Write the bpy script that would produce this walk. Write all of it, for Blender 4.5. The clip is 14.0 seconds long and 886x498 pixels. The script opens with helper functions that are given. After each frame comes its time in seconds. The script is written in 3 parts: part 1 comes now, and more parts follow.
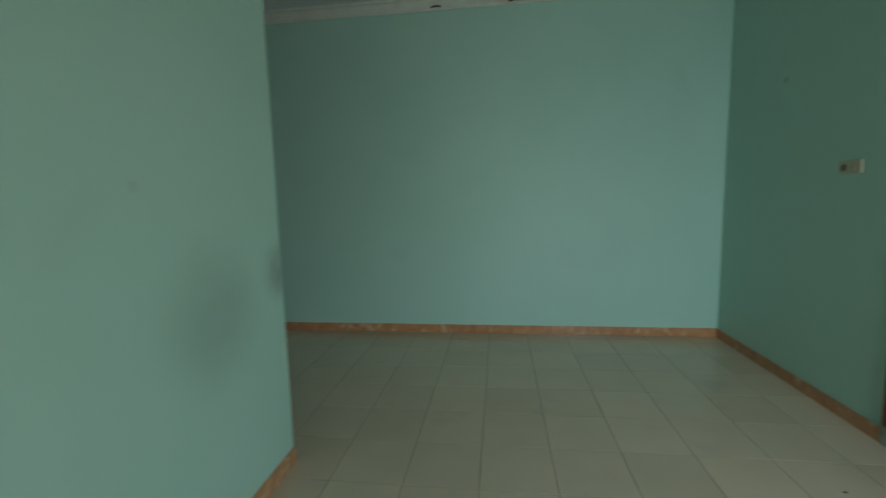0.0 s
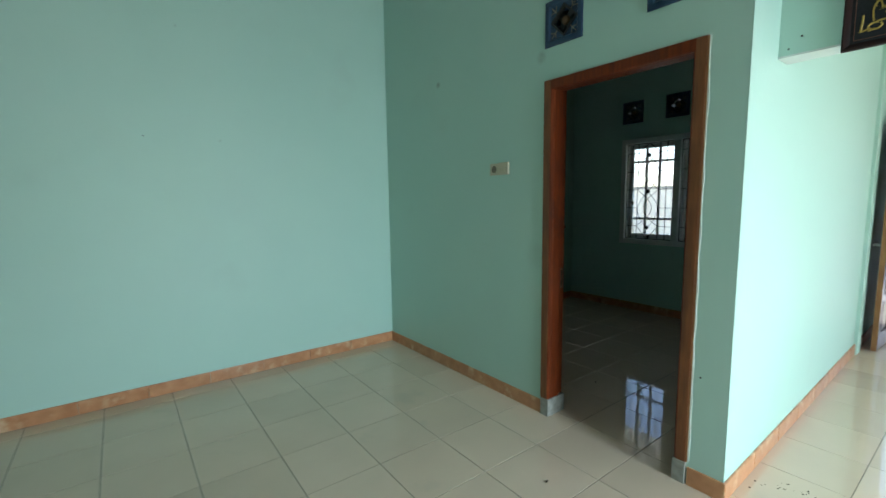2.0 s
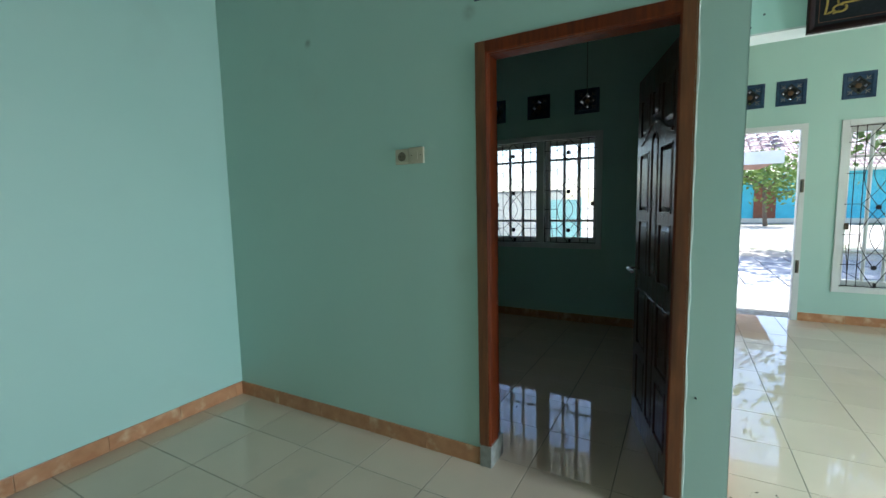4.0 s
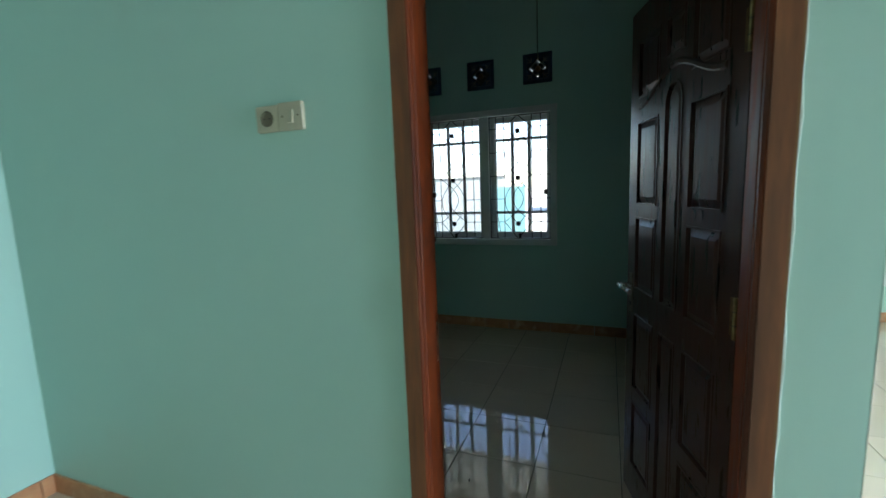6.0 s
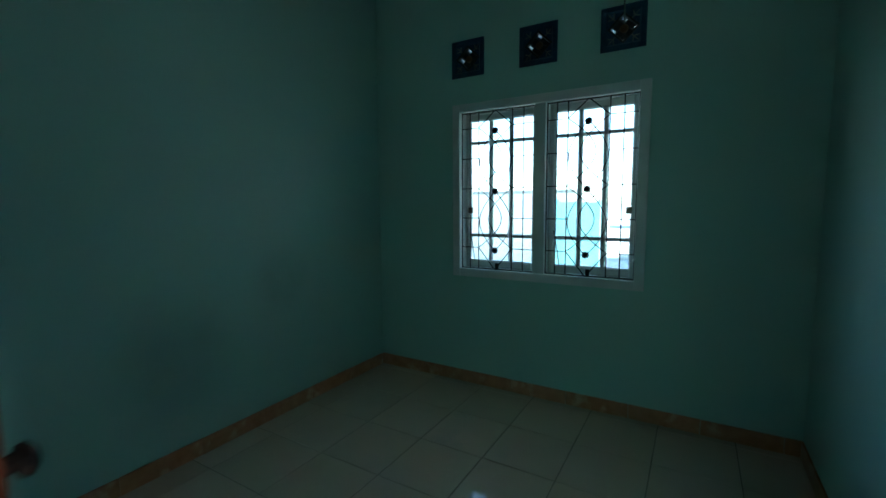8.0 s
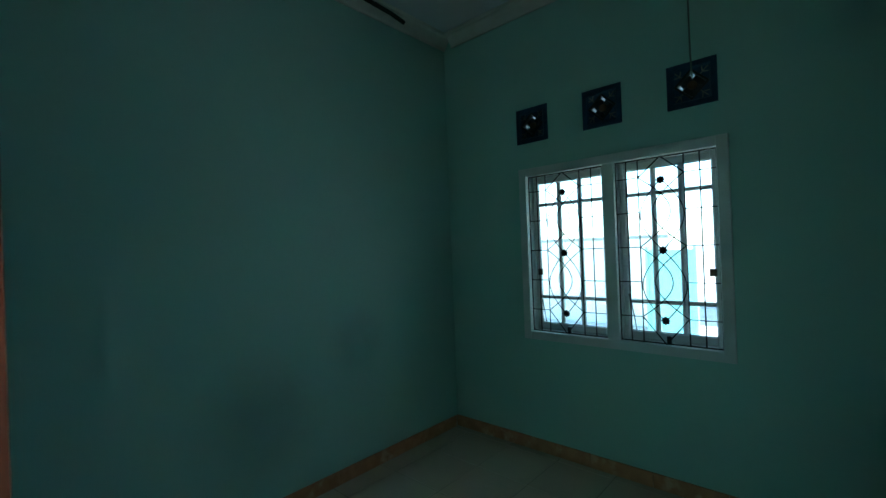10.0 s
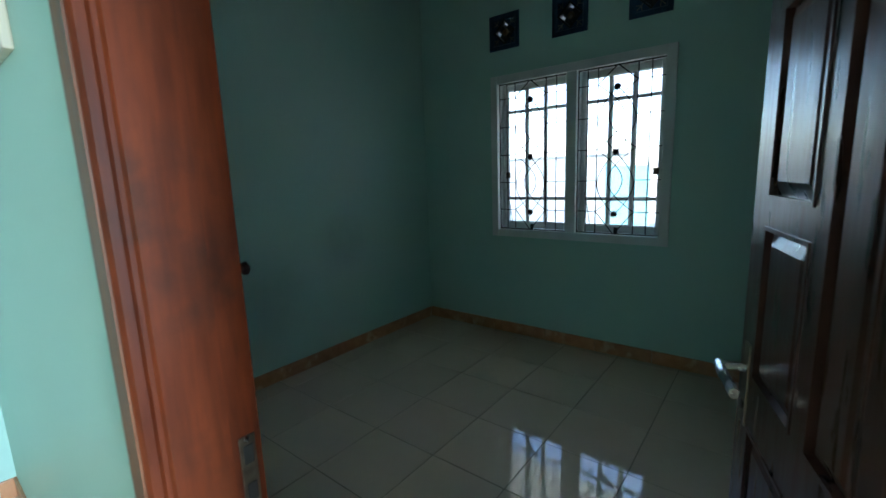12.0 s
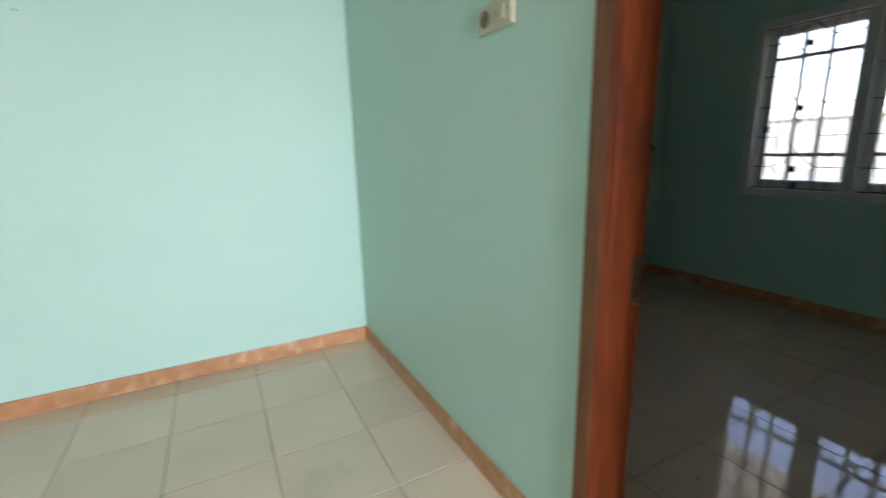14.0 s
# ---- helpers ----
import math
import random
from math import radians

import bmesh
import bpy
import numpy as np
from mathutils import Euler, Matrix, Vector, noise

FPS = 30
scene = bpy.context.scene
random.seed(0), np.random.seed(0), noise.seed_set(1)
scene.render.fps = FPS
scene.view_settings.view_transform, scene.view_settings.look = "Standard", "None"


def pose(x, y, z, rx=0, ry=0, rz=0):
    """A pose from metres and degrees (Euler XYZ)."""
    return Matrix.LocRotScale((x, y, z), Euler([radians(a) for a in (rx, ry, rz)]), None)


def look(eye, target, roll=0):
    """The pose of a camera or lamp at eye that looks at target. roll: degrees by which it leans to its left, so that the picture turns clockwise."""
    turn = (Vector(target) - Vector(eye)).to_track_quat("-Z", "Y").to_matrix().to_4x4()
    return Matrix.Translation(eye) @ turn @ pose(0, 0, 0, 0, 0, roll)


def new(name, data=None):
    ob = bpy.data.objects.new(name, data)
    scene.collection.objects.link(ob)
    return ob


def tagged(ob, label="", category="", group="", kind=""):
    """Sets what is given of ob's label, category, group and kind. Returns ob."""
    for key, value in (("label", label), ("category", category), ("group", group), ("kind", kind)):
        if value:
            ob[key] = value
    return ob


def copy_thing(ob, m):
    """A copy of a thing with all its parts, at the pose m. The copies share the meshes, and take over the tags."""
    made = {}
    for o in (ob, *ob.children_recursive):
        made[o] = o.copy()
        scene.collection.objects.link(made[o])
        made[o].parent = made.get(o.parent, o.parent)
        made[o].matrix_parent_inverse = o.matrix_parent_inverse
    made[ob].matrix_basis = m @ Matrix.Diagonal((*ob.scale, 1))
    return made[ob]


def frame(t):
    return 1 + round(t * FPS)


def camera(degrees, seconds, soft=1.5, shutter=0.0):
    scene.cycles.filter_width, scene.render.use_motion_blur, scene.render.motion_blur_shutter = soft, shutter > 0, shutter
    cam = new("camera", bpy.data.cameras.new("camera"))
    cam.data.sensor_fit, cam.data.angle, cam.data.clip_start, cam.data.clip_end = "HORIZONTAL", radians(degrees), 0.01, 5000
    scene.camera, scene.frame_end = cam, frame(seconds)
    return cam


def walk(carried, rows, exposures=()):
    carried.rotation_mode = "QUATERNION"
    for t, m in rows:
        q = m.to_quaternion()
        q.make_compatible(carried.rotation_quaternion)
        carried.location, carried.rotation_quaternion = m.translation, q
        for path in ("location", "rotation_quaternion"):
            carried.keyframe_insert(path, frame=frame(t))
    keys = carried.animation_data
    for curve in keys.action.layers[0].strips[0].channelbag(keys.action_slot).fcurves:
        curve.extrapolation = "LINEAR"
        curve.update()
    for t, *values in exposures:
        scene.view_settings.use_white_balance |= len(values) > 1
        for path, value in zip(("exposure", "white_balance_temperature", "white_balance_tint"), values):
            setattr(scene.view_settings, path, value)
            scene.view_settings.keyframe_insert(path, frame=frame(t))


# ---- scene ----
cam = camera(91.8, 14.0, shutter=0.4)
PATH = [
    (0, (0.253, 0.28, 1.489), (-0.009, 2.249, 1.253), -1.4),
    (0.5, (0.273, 0.562, 1.357), (0.547, 2.537, 1.206), 0.0),
    (1, (0.299, 0.787, 1.427), (1.043, 2.63, 1.205), -1.2),
    (1.5, (0.285, 0.97, 1.428), (1.279, 2.692, 1.212), -1.4),
    (2, (0.317, 1.174, 1.418), (1.514, 2.76, 1.188), -0.8),
    (2.5, (0.34, 1.42, 1.359), (1.736, 2.836, 1.141), -0.4),
    (3, (0.377, 1.662, 1.377), (2.007, 2.8, 1.151), -0.7),
    (3.5, (0.406, 1.872, 1.364), (2.104, 2.897, 1.112), 1.1),
    (3.7, (0.447, 1.959, 1.361), (2.159, 2.97, 1.144), -0.2),
    (5.8, (1.216, 2.367, 1.38), (3.055, 3.11, 1.13), -1.7),
    (6, (1.357, 2.398, 1.381), (3.205, 3.114, 1.112), -2.1),
    (6.5, (1.669, 2.462, 1.39), (3.548, 3.088, 1.114), -2.4),
    (7, (1.973, 2.475, 1.379), (3.778, 3.298, 1.122), -1.3),
    (7.5, (2.278, 2.504, 1.368), (4.012, 3.454, 1.071), -0.7),
    (8, (2.540, 2.574, 1.381), (4.253, 3.586, 1.176), -0.4),
    (8.5, (2.659, 2.569, 1.443), (4.232, 3.801, 1.354), -0.8),
    (8.7, (2.7, 2.552, 1.462), (4.224, 3.846, 1.464), -0.4),
    (10.8, (2.487, 2.364, 1.536), (3.953, 3.724, 1.533), -2.8),
    (11, (2.463, 2.348, 1.51), (3.946, 3.689, 1.451), -2.4),
    (11.5, (2.401, 2.319, 1.431), (3.924, 3.599, 1.23), -2.7),
    (12, (2.301, 2.276, 1.36), (3.85, 3.495, 1.02), -2.0),
    (12.5, (2.13, 2.249, 1.31), (3.732, 3.378, 0.912), -2.6),
    (13, (1.939, 2.215, 1.268), (3.532, 3.3, 0.734), -2.3),
    (13.5, (1.788, 2.203, 1.245), (3.143, 3.569, 0.7), -1.6),
    (14, (1.667, 2.203, 1.236), (2.569, 3.933, 0.794), -1.5),
]
EXPOSURES = [(0, 0.9, 6350, 2), (1, 1.5, 6250, 6), (2, 1.83, 6150, 9), (3, 1.85, 6050, 13), (3.5, 1.68, 6000, 12), (6, 2.18, 5850, 9), (7, 2.5, 5450, 8), (8, 2.75, 4950, -12), (8.5, 2.8, 4850, -16),
             (11, 2.8, 4950, -10), (12, 2.95, 5500, 9), (12.5, 3.0, 5850, 18), (13.5, 2.87, 6350, 29), (14, 2.65, 6700, 26)]
walk(cam, [(t, look(eye, target, roll)) for t, eye, target, roll in PATH], EXPOSURES)

# ---- sky and sun ----
SUN_ELEVATION, SUN_AZIMUTH = 58, -35
world = bpy.data.worlds.new("sky")
scene.world = world
world.use_nodes = True
wn = world.node_tree.nodes
sky = wn.new("ShaderNodeTexSky")
sky.sky_type, sky.sun_disc = "NISHITA", False
sky.sun_elevation = radians(SUN_ELEVATION)
sky.sun_rotation = radians(90 - SUN_AZIMUTH)
wn["Background"].inputs["Strength"].default_value = 0.15
world.node_tree.links.new(sky.outputs[0], wn["Background"].inputs["Color"])
sun = new("sun", bpy.data.lights.new("sun", "SUN"))
sun.data.energy, sun.data.angle, sun.data.color = 4.5, radians(0.5), (1.0, 0.95, 0.88)
ca, sa, ce = math.cos(radians(SUN_AZIMUTH)), math.sin(radians(SUN_AZIMUTH)), math.cos(radians(SUN_ELEVATION))
sun.matrix_world = look((20 * ca * ce, 20 * sa * ce, 20 * math.sin(radians(SUN_ELEVATION))), (0, 0, 0))


def portal(name, m, w, h):
    """An opening through which the sky's light is sought."""
    lamp = bpy.data.lights.new(name, "AREA")
    lamp.shape, lamp.size, lamp.size_y = "RECTANGLE", w, h
    lamp.cycles.is_portal = True
    ob = new(name, lamp)
    ob.matrix_world = m
    return ob


portal("window_portal", pose(5.61, 3.51, 1.465, 0, 90, 0), 1.14, 1.22)
portal("front_window_portal", pose(6.70, -0.02, 1.24, 0, 90, 0), 1.7, 1.24)
portal("front_door_portal", pose(6.70, 1.42, 1.03, 0, 90, 0), 2.06, 0.8)

# Added area lamp in an assumed, unseen south opening; lights the living room.
portal("assumed_opening_portal", pose(2.05, -1.96, 1.2, 90, 0, 0), 0.95, 1.9)
opening_lamp = new("assumed_opening_lamp", bpy.data.lights.new("assumed_opening_lamp", "AREA"))
opening_lamp.data.shape, opening_lamp.data.size, opening_lamp.data.size_y = "RECTANGLE", 0.95, 1.9
opening_lamp.data.energy, opening_lamp.data.color = 29.5, (0.74, 0.93, 1.0)
opening_lamp.data.spread = radians(125)
opening_lamp.matrix_world = pose(2.05, -1.90, 1.2, 62, 0, 0)

# Added lamp in an unseen, made-up opening; brightens the hall and front wall.
portal("hall_fill_portal", pose(4.6, -1.96, 1.2, 90, 0, 0), 1.6, 1.9)
hall_fill = new("hall_fill_lamp", bpy.data.lights.new("hall_fill_lamp", "AREA"))
hall_fill.data.shape, hall_fill.data.size, hall_fill.data.size_y = "RECTANGLE", 1.6, 1.9
hall_fill.data.energy, hall_fill.data.color = 8, (0.98, 1.0, 0.88)
hall_fill.matrix_world = pose(4.6, -1.90, 1.2, 84, 0, 0)


# ---- materials ----
def material(name, color, rough=0.6, color2=None, scale=8.0, detail=6.0, bump=0.0, bump_scale=120.0, stretch=(1, 1, 1),
             metal=0.0, spots=None, spot_scale=2.0, spot_range=(0.55, 0.75), coat=0.0, vary=0.0, rough2=None, spec=0.5):
    m = bpy.data.materials.new(name)
    m.use_nodes = True
    nt = m.node_tree
    n, l = nt.nodes, nt.links
    b = n["Principled BSDF"]
    b.inputs["Roughness"].default_value = rough
    b.inputs["Metallic"].default_value = metal
    b.inputs["Coat Weight"].default_value = coat
    b.inputs["Coat Roughness"].default_value = 0.2
    b.inputs["Specular IOR Level"].default_value = spec
    co = n.new("ShaderNodeTexCoord")
    geo = n.new("ShaderNodeNewGeometry")
    mp = n.new("ShaderNodeMapping")
    mp.inputs["Scale"].default_value = stretch
    l.new(geo.outputs["Position"] if vary == 0 else co.outputs["Object"], mp.inputs["Vector"])
    info = n.new("ShaderNodeObjectInfo")
    vec = mp.outputs[0]
    if vary:
        add = n.new("ShaderNodeVectorMath")
        add.operation = "MULTIPLY_ADD"
        l.new(info.outputs["Random"], add.inputs[0])
        add.inputs[1].default_value = (37, 53, 71)
        l.new(vec, add.inputs[2])
        vec = add.outputs[0]
    c2 = color2 or tuple(min(1, v * 0.88) for v in color)
    tex = n.new("ShaderNodeTexNoise")
    tex.inputs["Scale"].default_value, tex.inputs["Detail"].default_value = scale, detail
    l.new(vec, tex.inputs["Vector"])
    ramp = n.new("ShaderNodeValToRGB")
    ramp.color_ramp.elements[0].position, ramp.color_ramp.elements[1].position = 0.3, 0.7
    ramp.color_ramp.elements[0].color, ramp.color_ramp.elements[1].color = (*c2, 1), (*color, 1)
    l.new(tex.outputs["Fac"], ramp.inputs["Fac"])
    out = ramp.outputs["Color"]
    if spots:
        t2 = n.new("ShaderNodeTexNoise")
        t2.inputs["Scale"].default_value, t2.inputs["Detail"].default_value = spot_scale, 8
        l.new(vec, t2.inputs["Vector"])
        mr = n.new("ShaderNodeMapRange")
        mr.inputs["From Min"].default_value, mr.inputs["From Max"].default_value = spot_range
        l.new(t2.outputs["Fac"], mr.inputs["Value"])
        mix = n.new("ShaderNodeMix")
        mix.data_type = "RGBA"
        l.new(mr.outputs["Result"], mix.inputs["Factor"])
        l.new(out, mix.inputs["A"])
        mix.inputs["B"].default_value = (*spots, 1)
        out = mix.outputs["Result"]
    if vary:
        hsv = n.new("ShaderNodeHueSaturation")
        mr3 = n.new("ShaderNodeMapRange")
        mr3.inputs["To Min"].default_value, mr3.inputs["To Max"].default_value = 1 - vary, 1 + vary
        l.new(info.outputs["Random"], mr3.inputs["Value"])
        l.new(mr3.outputs["Result"], hsv.inputs["Value"])
        l.new(out, hsv.inputs["Color"])
        out = hsv.outputs["Color"]
    l.new(out, b.inputs["Base Color"])
    if rough2 is not None:
        mr2 = n.new("ShaderNodeMapRange")
        mr2.inputs["To Min"].default_value, mr2.inputs["To Max"].default_value = rough, rough2
        mr2.inputs["From Min"].default_value, mr2.inputs["From Max"].default_value = 0.35, 0.7
        l.new(tex.outputs["Fac"], mr2.inputs["Value"])
        l.new(mr2.outputs["Result"], b.inputs["Roughness"])
    if bump:
        t3 = n.new("ShaderNodeTexNoise")
        t3.inputs["Scale"].default_value, t3.inputs["Detail"].default_value = bump_scale, 4
        l.new(vec, t3.inputs["Vector"])
        bp = n.new("ShaderNodeBump")
        bp.inputs["Strength"].default_value, bp.inputs["Distance"].default_value = bump, 0.01
        l.new(t3.outputs["Fac"], bp.inputs["Height"])
        l.new(bp.outputs["Normal"], b.inputs["Normal"])
    return m


def wood(name, dark, light, rough, coat=0.0, spots=None, spec=0.5):
    return material(name, light, rough, dark, scale=9, detail=8, stretch=(6, 6, 0.7), bump=0.04, bump_scale=10, coat=coat, spots=spots,
                    spot_scale=1.7, spot_range=(0.52, 0.72), rough2=rough + 0.15, spec=spec)


PAINT = material("mint_wall_paint", (0.50, 0.69, 0.605), 0.45, (0.47, 0.665, 0.58), scale=1.3, bump=0.09, bump_scale=26, spots=(0.44, 0.58, 0.51),
                 spot_scale=1.6, spot_range=(0.62, 1.0), rough2=0.6)


def stain(m, centre, radius, color, strength, grain=1.2, edge=(0.0, 1.0)):
    """A worn, dirty patch on the paint round a place."""
    nt = m.node_tree
    n, l = nt.nodes, nt.links
    b = n["Principled BSDF"]
    old = b.inputs["Base Color"].links[0].from_socket
    geo = n.new("ShaderNodeNewGeometry")
    tex = n.new("ShaderNodeTexNoise")
    tex.inputs["Scale"].default_value, tex.inputs["Detail"].default_value = grain / radius, 8
    l.new(geo.outputs["Position"], tex.inputs["Vector"])
    dist = n.new("ShaderNodeVectorMath")
    dist.operation = "DISTANCE"
    l.new(geo.outputs["Position"], dist.inputs[0])
    dist.inputs[1].default_value = centre
    fall = n.new("ShaderNodeMapRange")
    fall.interpolation_type = "SMOOTHSTEP"
    fall.inputs["From Min"].default_value, fall.inputs["From Max"].default_value = radius * 0.15, radius
    fall.inputs["To Min"].default_value, fall.inputs["To Max"].default_value = strength * 1.6, 0.0
    l.new(dist.outputs["Value"], fall.inputs["Value"])
    mul = n.new("ShaderNodeMath")
    mul.operation, mul.use_clamp = "MULTIPLY", True
    l.new(fall.outputs["Result"], mul.inputs[0])
    sharp = n.new("ShaderNodeMapRange")
    sharp.inputs["From Min"].default_value, sharp.inputs["From Max"].default_value = edge
    l.new(tex.outputs["Fac"], sharp.inputs["Value"])
    l.new(sharp.outputs["Result"], mul.inputs[1])
    mix = n.new("ShaderNodeMix")
    mix.data_type = "RGBA"
    l.new(mul.outputs[0], mix.inputs["Factor"])
    l.new(old, mix.inputs["A"])
    mix.inputs["B"].default_value = (*color, 1)
    l.new(mix.outputs["Result"], b.inputs["Base Color"])


for centre, radius, strength in (((-0.93, 2.42, 1.12), 0.20, 0.75), ((-0.93, 1.90, 1.00), 0.42, 0.40), ((-0.93, 1.55, 1.55), 0.03, 0.2), ((2.46, 3.02, 1.05), 0.12, 0.12),
                                 ((2.46, 4.05, 2.33), 0.035, 0.7), ((2.46, 2.99, 2.27), 0.05, 0.5), ((3.7, 4.9, 0.55), 0.5, 0.4), ((4.4, 4.9, 0.9), 0.3, 0.3)):
    stain(PAINT, centre, radius, (0.22, 0.27, 0.23), strength)
WHITE = material("white_paint", (0.80, 0.80, 0.78), 0.4, (0.72, 0.72, 0.70), scale=5, bump=0.05, bump_scale=60)
CEILING = material("ceiling_board_paint", (0.74, 0.75, 0.78), 0.8, (0.68, 0.69, 0.73), scale=2, bump=0.05)
PLASTER = material("cornice_plaster", (0.80, 0.78, 0.73), 0.75, (0.70, 0.67, 0.60), scale=6, bump=0.1, spots=(0.45, 0.36, 0.25), spot_scale=5, spot_range=(0.66, 0.8))
TILE = material("cream_ceramic_tile", (0.71, 0.55, 0.415), 0.02, (0.65, 0.50, 0.375), scale=2.2, bump=0.004, bump_scale=7, vary=0.05, rough2=0.055,
                spots=(0.50, 0.43, 0.34), spot_scale=3.0, spot_range=(0.62, 0.9))
GROUT = material("dirty_grout", (0.22, 0.19, 0.15), 0.9, (0.12, 0.10, 0.08), scale=12, bump=0.2)
SKIRT = material("marbled_orange_tile", (0.62, 0.30, 0.15), 0.3, (0.48, 0.20, 0.09), scale=14, vary=0.06, spots=(0.72, 0.48, 0.30), spot_scale=11, spot_range=(0.55, 0.72))
KUSEN = wood("red_brown_stained_wood", (0.105, 0.019, 0.005), (0.205, 0.037, 0.007), 0.42, 0.0, spec=0.25, spots=(0.06, 0.016, 0.008))
for centre, radius, strength in (((2.50, 2.90, 1.33), 0.17, 0.40), ((2.57, 2.90, 1.22), 0.15, 0.38), ((2.55, 2.90, 1.62), 0.15, 0.22), ((2.52, 2.90, 0.95), 0.16, 0.22)):
    stain(KUSEN, centre, radius, (0.050, 0.016, 0.008), strength, 2.6, (0.40, 0.62))
# Lighter and browner than KUSEN, for the jamb's front face only.
KUSEN_FACE = wood("brown_jamb_face", (0.15, 0.048, 0.016), (0.25, 0.085, 0.028), 0.5, spots=(0.09, 0.03, 0.012))
FILLER = material("pale_mint_filler", (0.62, 0.72, 0.66), 0.7, (0.45, 0.50, 0.44), scale=25, bump=0.3, bump_scale=60)
KUSEN_EDGE = wood("ochre_wood_edge", (0.16, 0.075, 0.028), (0.26, 0.13, 0.05), 0.7)
LEAF = wood("dark_varnished_wood", (0.022, 0.007, 0.004), (0.060, 0.017, 0.008), 0.26, 0.45)
# Brighter orange than the leaf: the sunlight on its edge is painted in.
SUNLIT_EDGE = wood("sunlit_leaf_edge", (0.22, 0.09, 0.03), (0.36, 0.17, 0.06), 0.5)
CEMENT = material("whitewashed_cement", (0.38, 0.37, 0.33), 0.85, (0.22, 0.20, 0.17), scale=18, bump=0.3, bump_scale=70)
IRON = material("black_wrought_iron", (0.018, 0.018, 0.02), 0.5, (0.03, 0.022, 0.018), scale=60, metal=0.4)
CHROME = material("worn_chrome", (0.72, 0.72, 0.70), 0.2, (0.55, 0.54, 0.52), scale=40, metal=1.0, rough2=0.35)
BRASS = material("tarnished_steel", (0.22, 0.18, 0.13), 0.4, (0.10, 0.08, 0.06), scale=40, metal=0.9)
HINGE = material("worn_brass", (0.30, 0.20, 0.09), 0.45, (0.14, 0.09, 0.04), scale=50, metal=0.9)
IVORY = material("ivory_plastic", (0.58, 0.51, 0.38), 0.35, (0.52, 0.45, 0.32), scale=9)
# Socket well: darker and browner than the cover, on a low raised ring.
IVORY_DARK = material("darker_ivory_plastic", (0.20, 0.155, 0.10), 0.5, (0.15, 0.11, 0.07), scale=9)
# Holes are solid dark pieces; the shade inside is put into this colour.
HOLE = material("dark_hole_fill", (0.03, 0.025, 0.02), 0.6)
VENT_BLUE = material("dark_blue_glaze", (0.025, 0.065, 0.13), 0.35, (0.015, 0.035, 0.075), scale=18, bump=0.1, bump_scale=50)
VENT_DARK = material("black_glaze", (0.012, 0.013, 0.015), 0.5, (0.02, 0.016, 0.014), scale=20)
VENT_TAN = material("tan_leaf_paint", (0.30, 0.26, 0.21), 0.6, (0.16, 0.13, 0.11), scale=60)
VENT_BROWN = material("ochre_boss_paint", (0.17, 0.09, 0.035), 0.6, (0.10, 0.05, 0.02), scale=30)
MAROON = wood("maroon_frame_wood", (0.010, 0.0035, 0.003), (0.026, 0.008, 0.006), 0.6, 0.0, spec=0.2)
CLOTH = material("black_velvet", (0.016, 0.017, 0.019), 0.95, (0.010, 0.010, 0.012), scale=90)
GOLD = material("gold_thread", (0.50, 0.33, 0.07), 0.5, (0.36, 0.22, 0.04), scale=120, metal=0.15)
RUBBER = material("black_cable_rubber", (0.012, 0.012, 0.012), 0.6)
CABLE = material("grey_green_cable", (0.16, 0.20, 0.17), 0.6)
SOIL = material("dark_crumbs", (0.045, 0.03, 0.02), 0.9)
YARD = material("pale_sandy_ground", (0.48, 0.45, 0.40), 0.95, (0.36, 0.33, 0.28), scale=1.2, bump=0.4, bump_scale=12, spots=(0.16, 0.19, 0.09), spot_scale=0.35, spot_range=(0.55, 0.7))
PAVING = material("grey_stone_paving", (0.40, 0.40, 0.41), 0.85, (0.27, 0.27, 0.29), scale=7, bump=0.3, vary=0.12)
TURQUOISE = material("turquoise_wall_paint", (0.10, 0.55, 0.70), 0.7, (0.08, 0.47, 0.62), scale=2)
AQUA = material("pale_aqua_paint", (0.42, 0.72, 0.69), 0.7, (0.38, 0.66, 0.63), scale=2)
CREAM = material("cream_wall_paint", (0.74, 0.70, 0.60), 0.8, (0.66, 0.61, 0.52), scale=2)
PINK = material("pinkish_column_paint", (0.60, 0.48, 0.42), 0.8, (0.52, 0.40, 0.35), scale=3)
ROOF = material("weathered_clay_tile", (0.30, 0.21, 0.20), 0.85, (0.20, 0.14, 0.15), scale=9, vary=0.2)
BROWN_DOOR = material("brown_painted_door", (0.24, 0.08, 0.04), 0.6, (0.18, 0.06, 0.03), scale=6)
BARK = material("grey_brown_bark", (0.20, 0.15, 0.11), 0.95, (0.12, 0.09, 0.07), scale=20, bump=0.6, bump_scale=40)
GREEN = material("green_leaf", (0.20, 0.29, 0.06), 0.5, (0.09, 0.17, 0.03), scale=3)


def glass_material():
    m = bpy.data.materials.new("clear_window_glass")
    m.use_nodes = True
    b = m.node_tree.nodes["Principled BSDF"]
    b.inputs["Transmission Weight"].default_value = 1.0
    b.inputs["Roughness"].default_value = 0.0
    b.inputs["IOR"].default_value = 1.45
    b.inputs["Base Color"].default_value = (0.95, 0.98, 0.97, 1)
    return m


GLASS = glass_material()


# ---- mesh helpers ----
def box(bm, x0, x1, y0, y1, z0, z1, bevel=0.0):
    vs = [bm.verts.new((x, y, z)) for z in (z0, z1) for x, y in ((x0, y0), (x1, y0), (x1, y1), (x0, y1))]
    fs = [bm.faces.new([vs[i] for i in f]) for f in ((3, 2, 1, 0), (4, 5, 6, 7), (0, 1, 5, 4), (1, 2, 6, 5), (2, 3, 7, 6), (3, 0, 4, 7))]
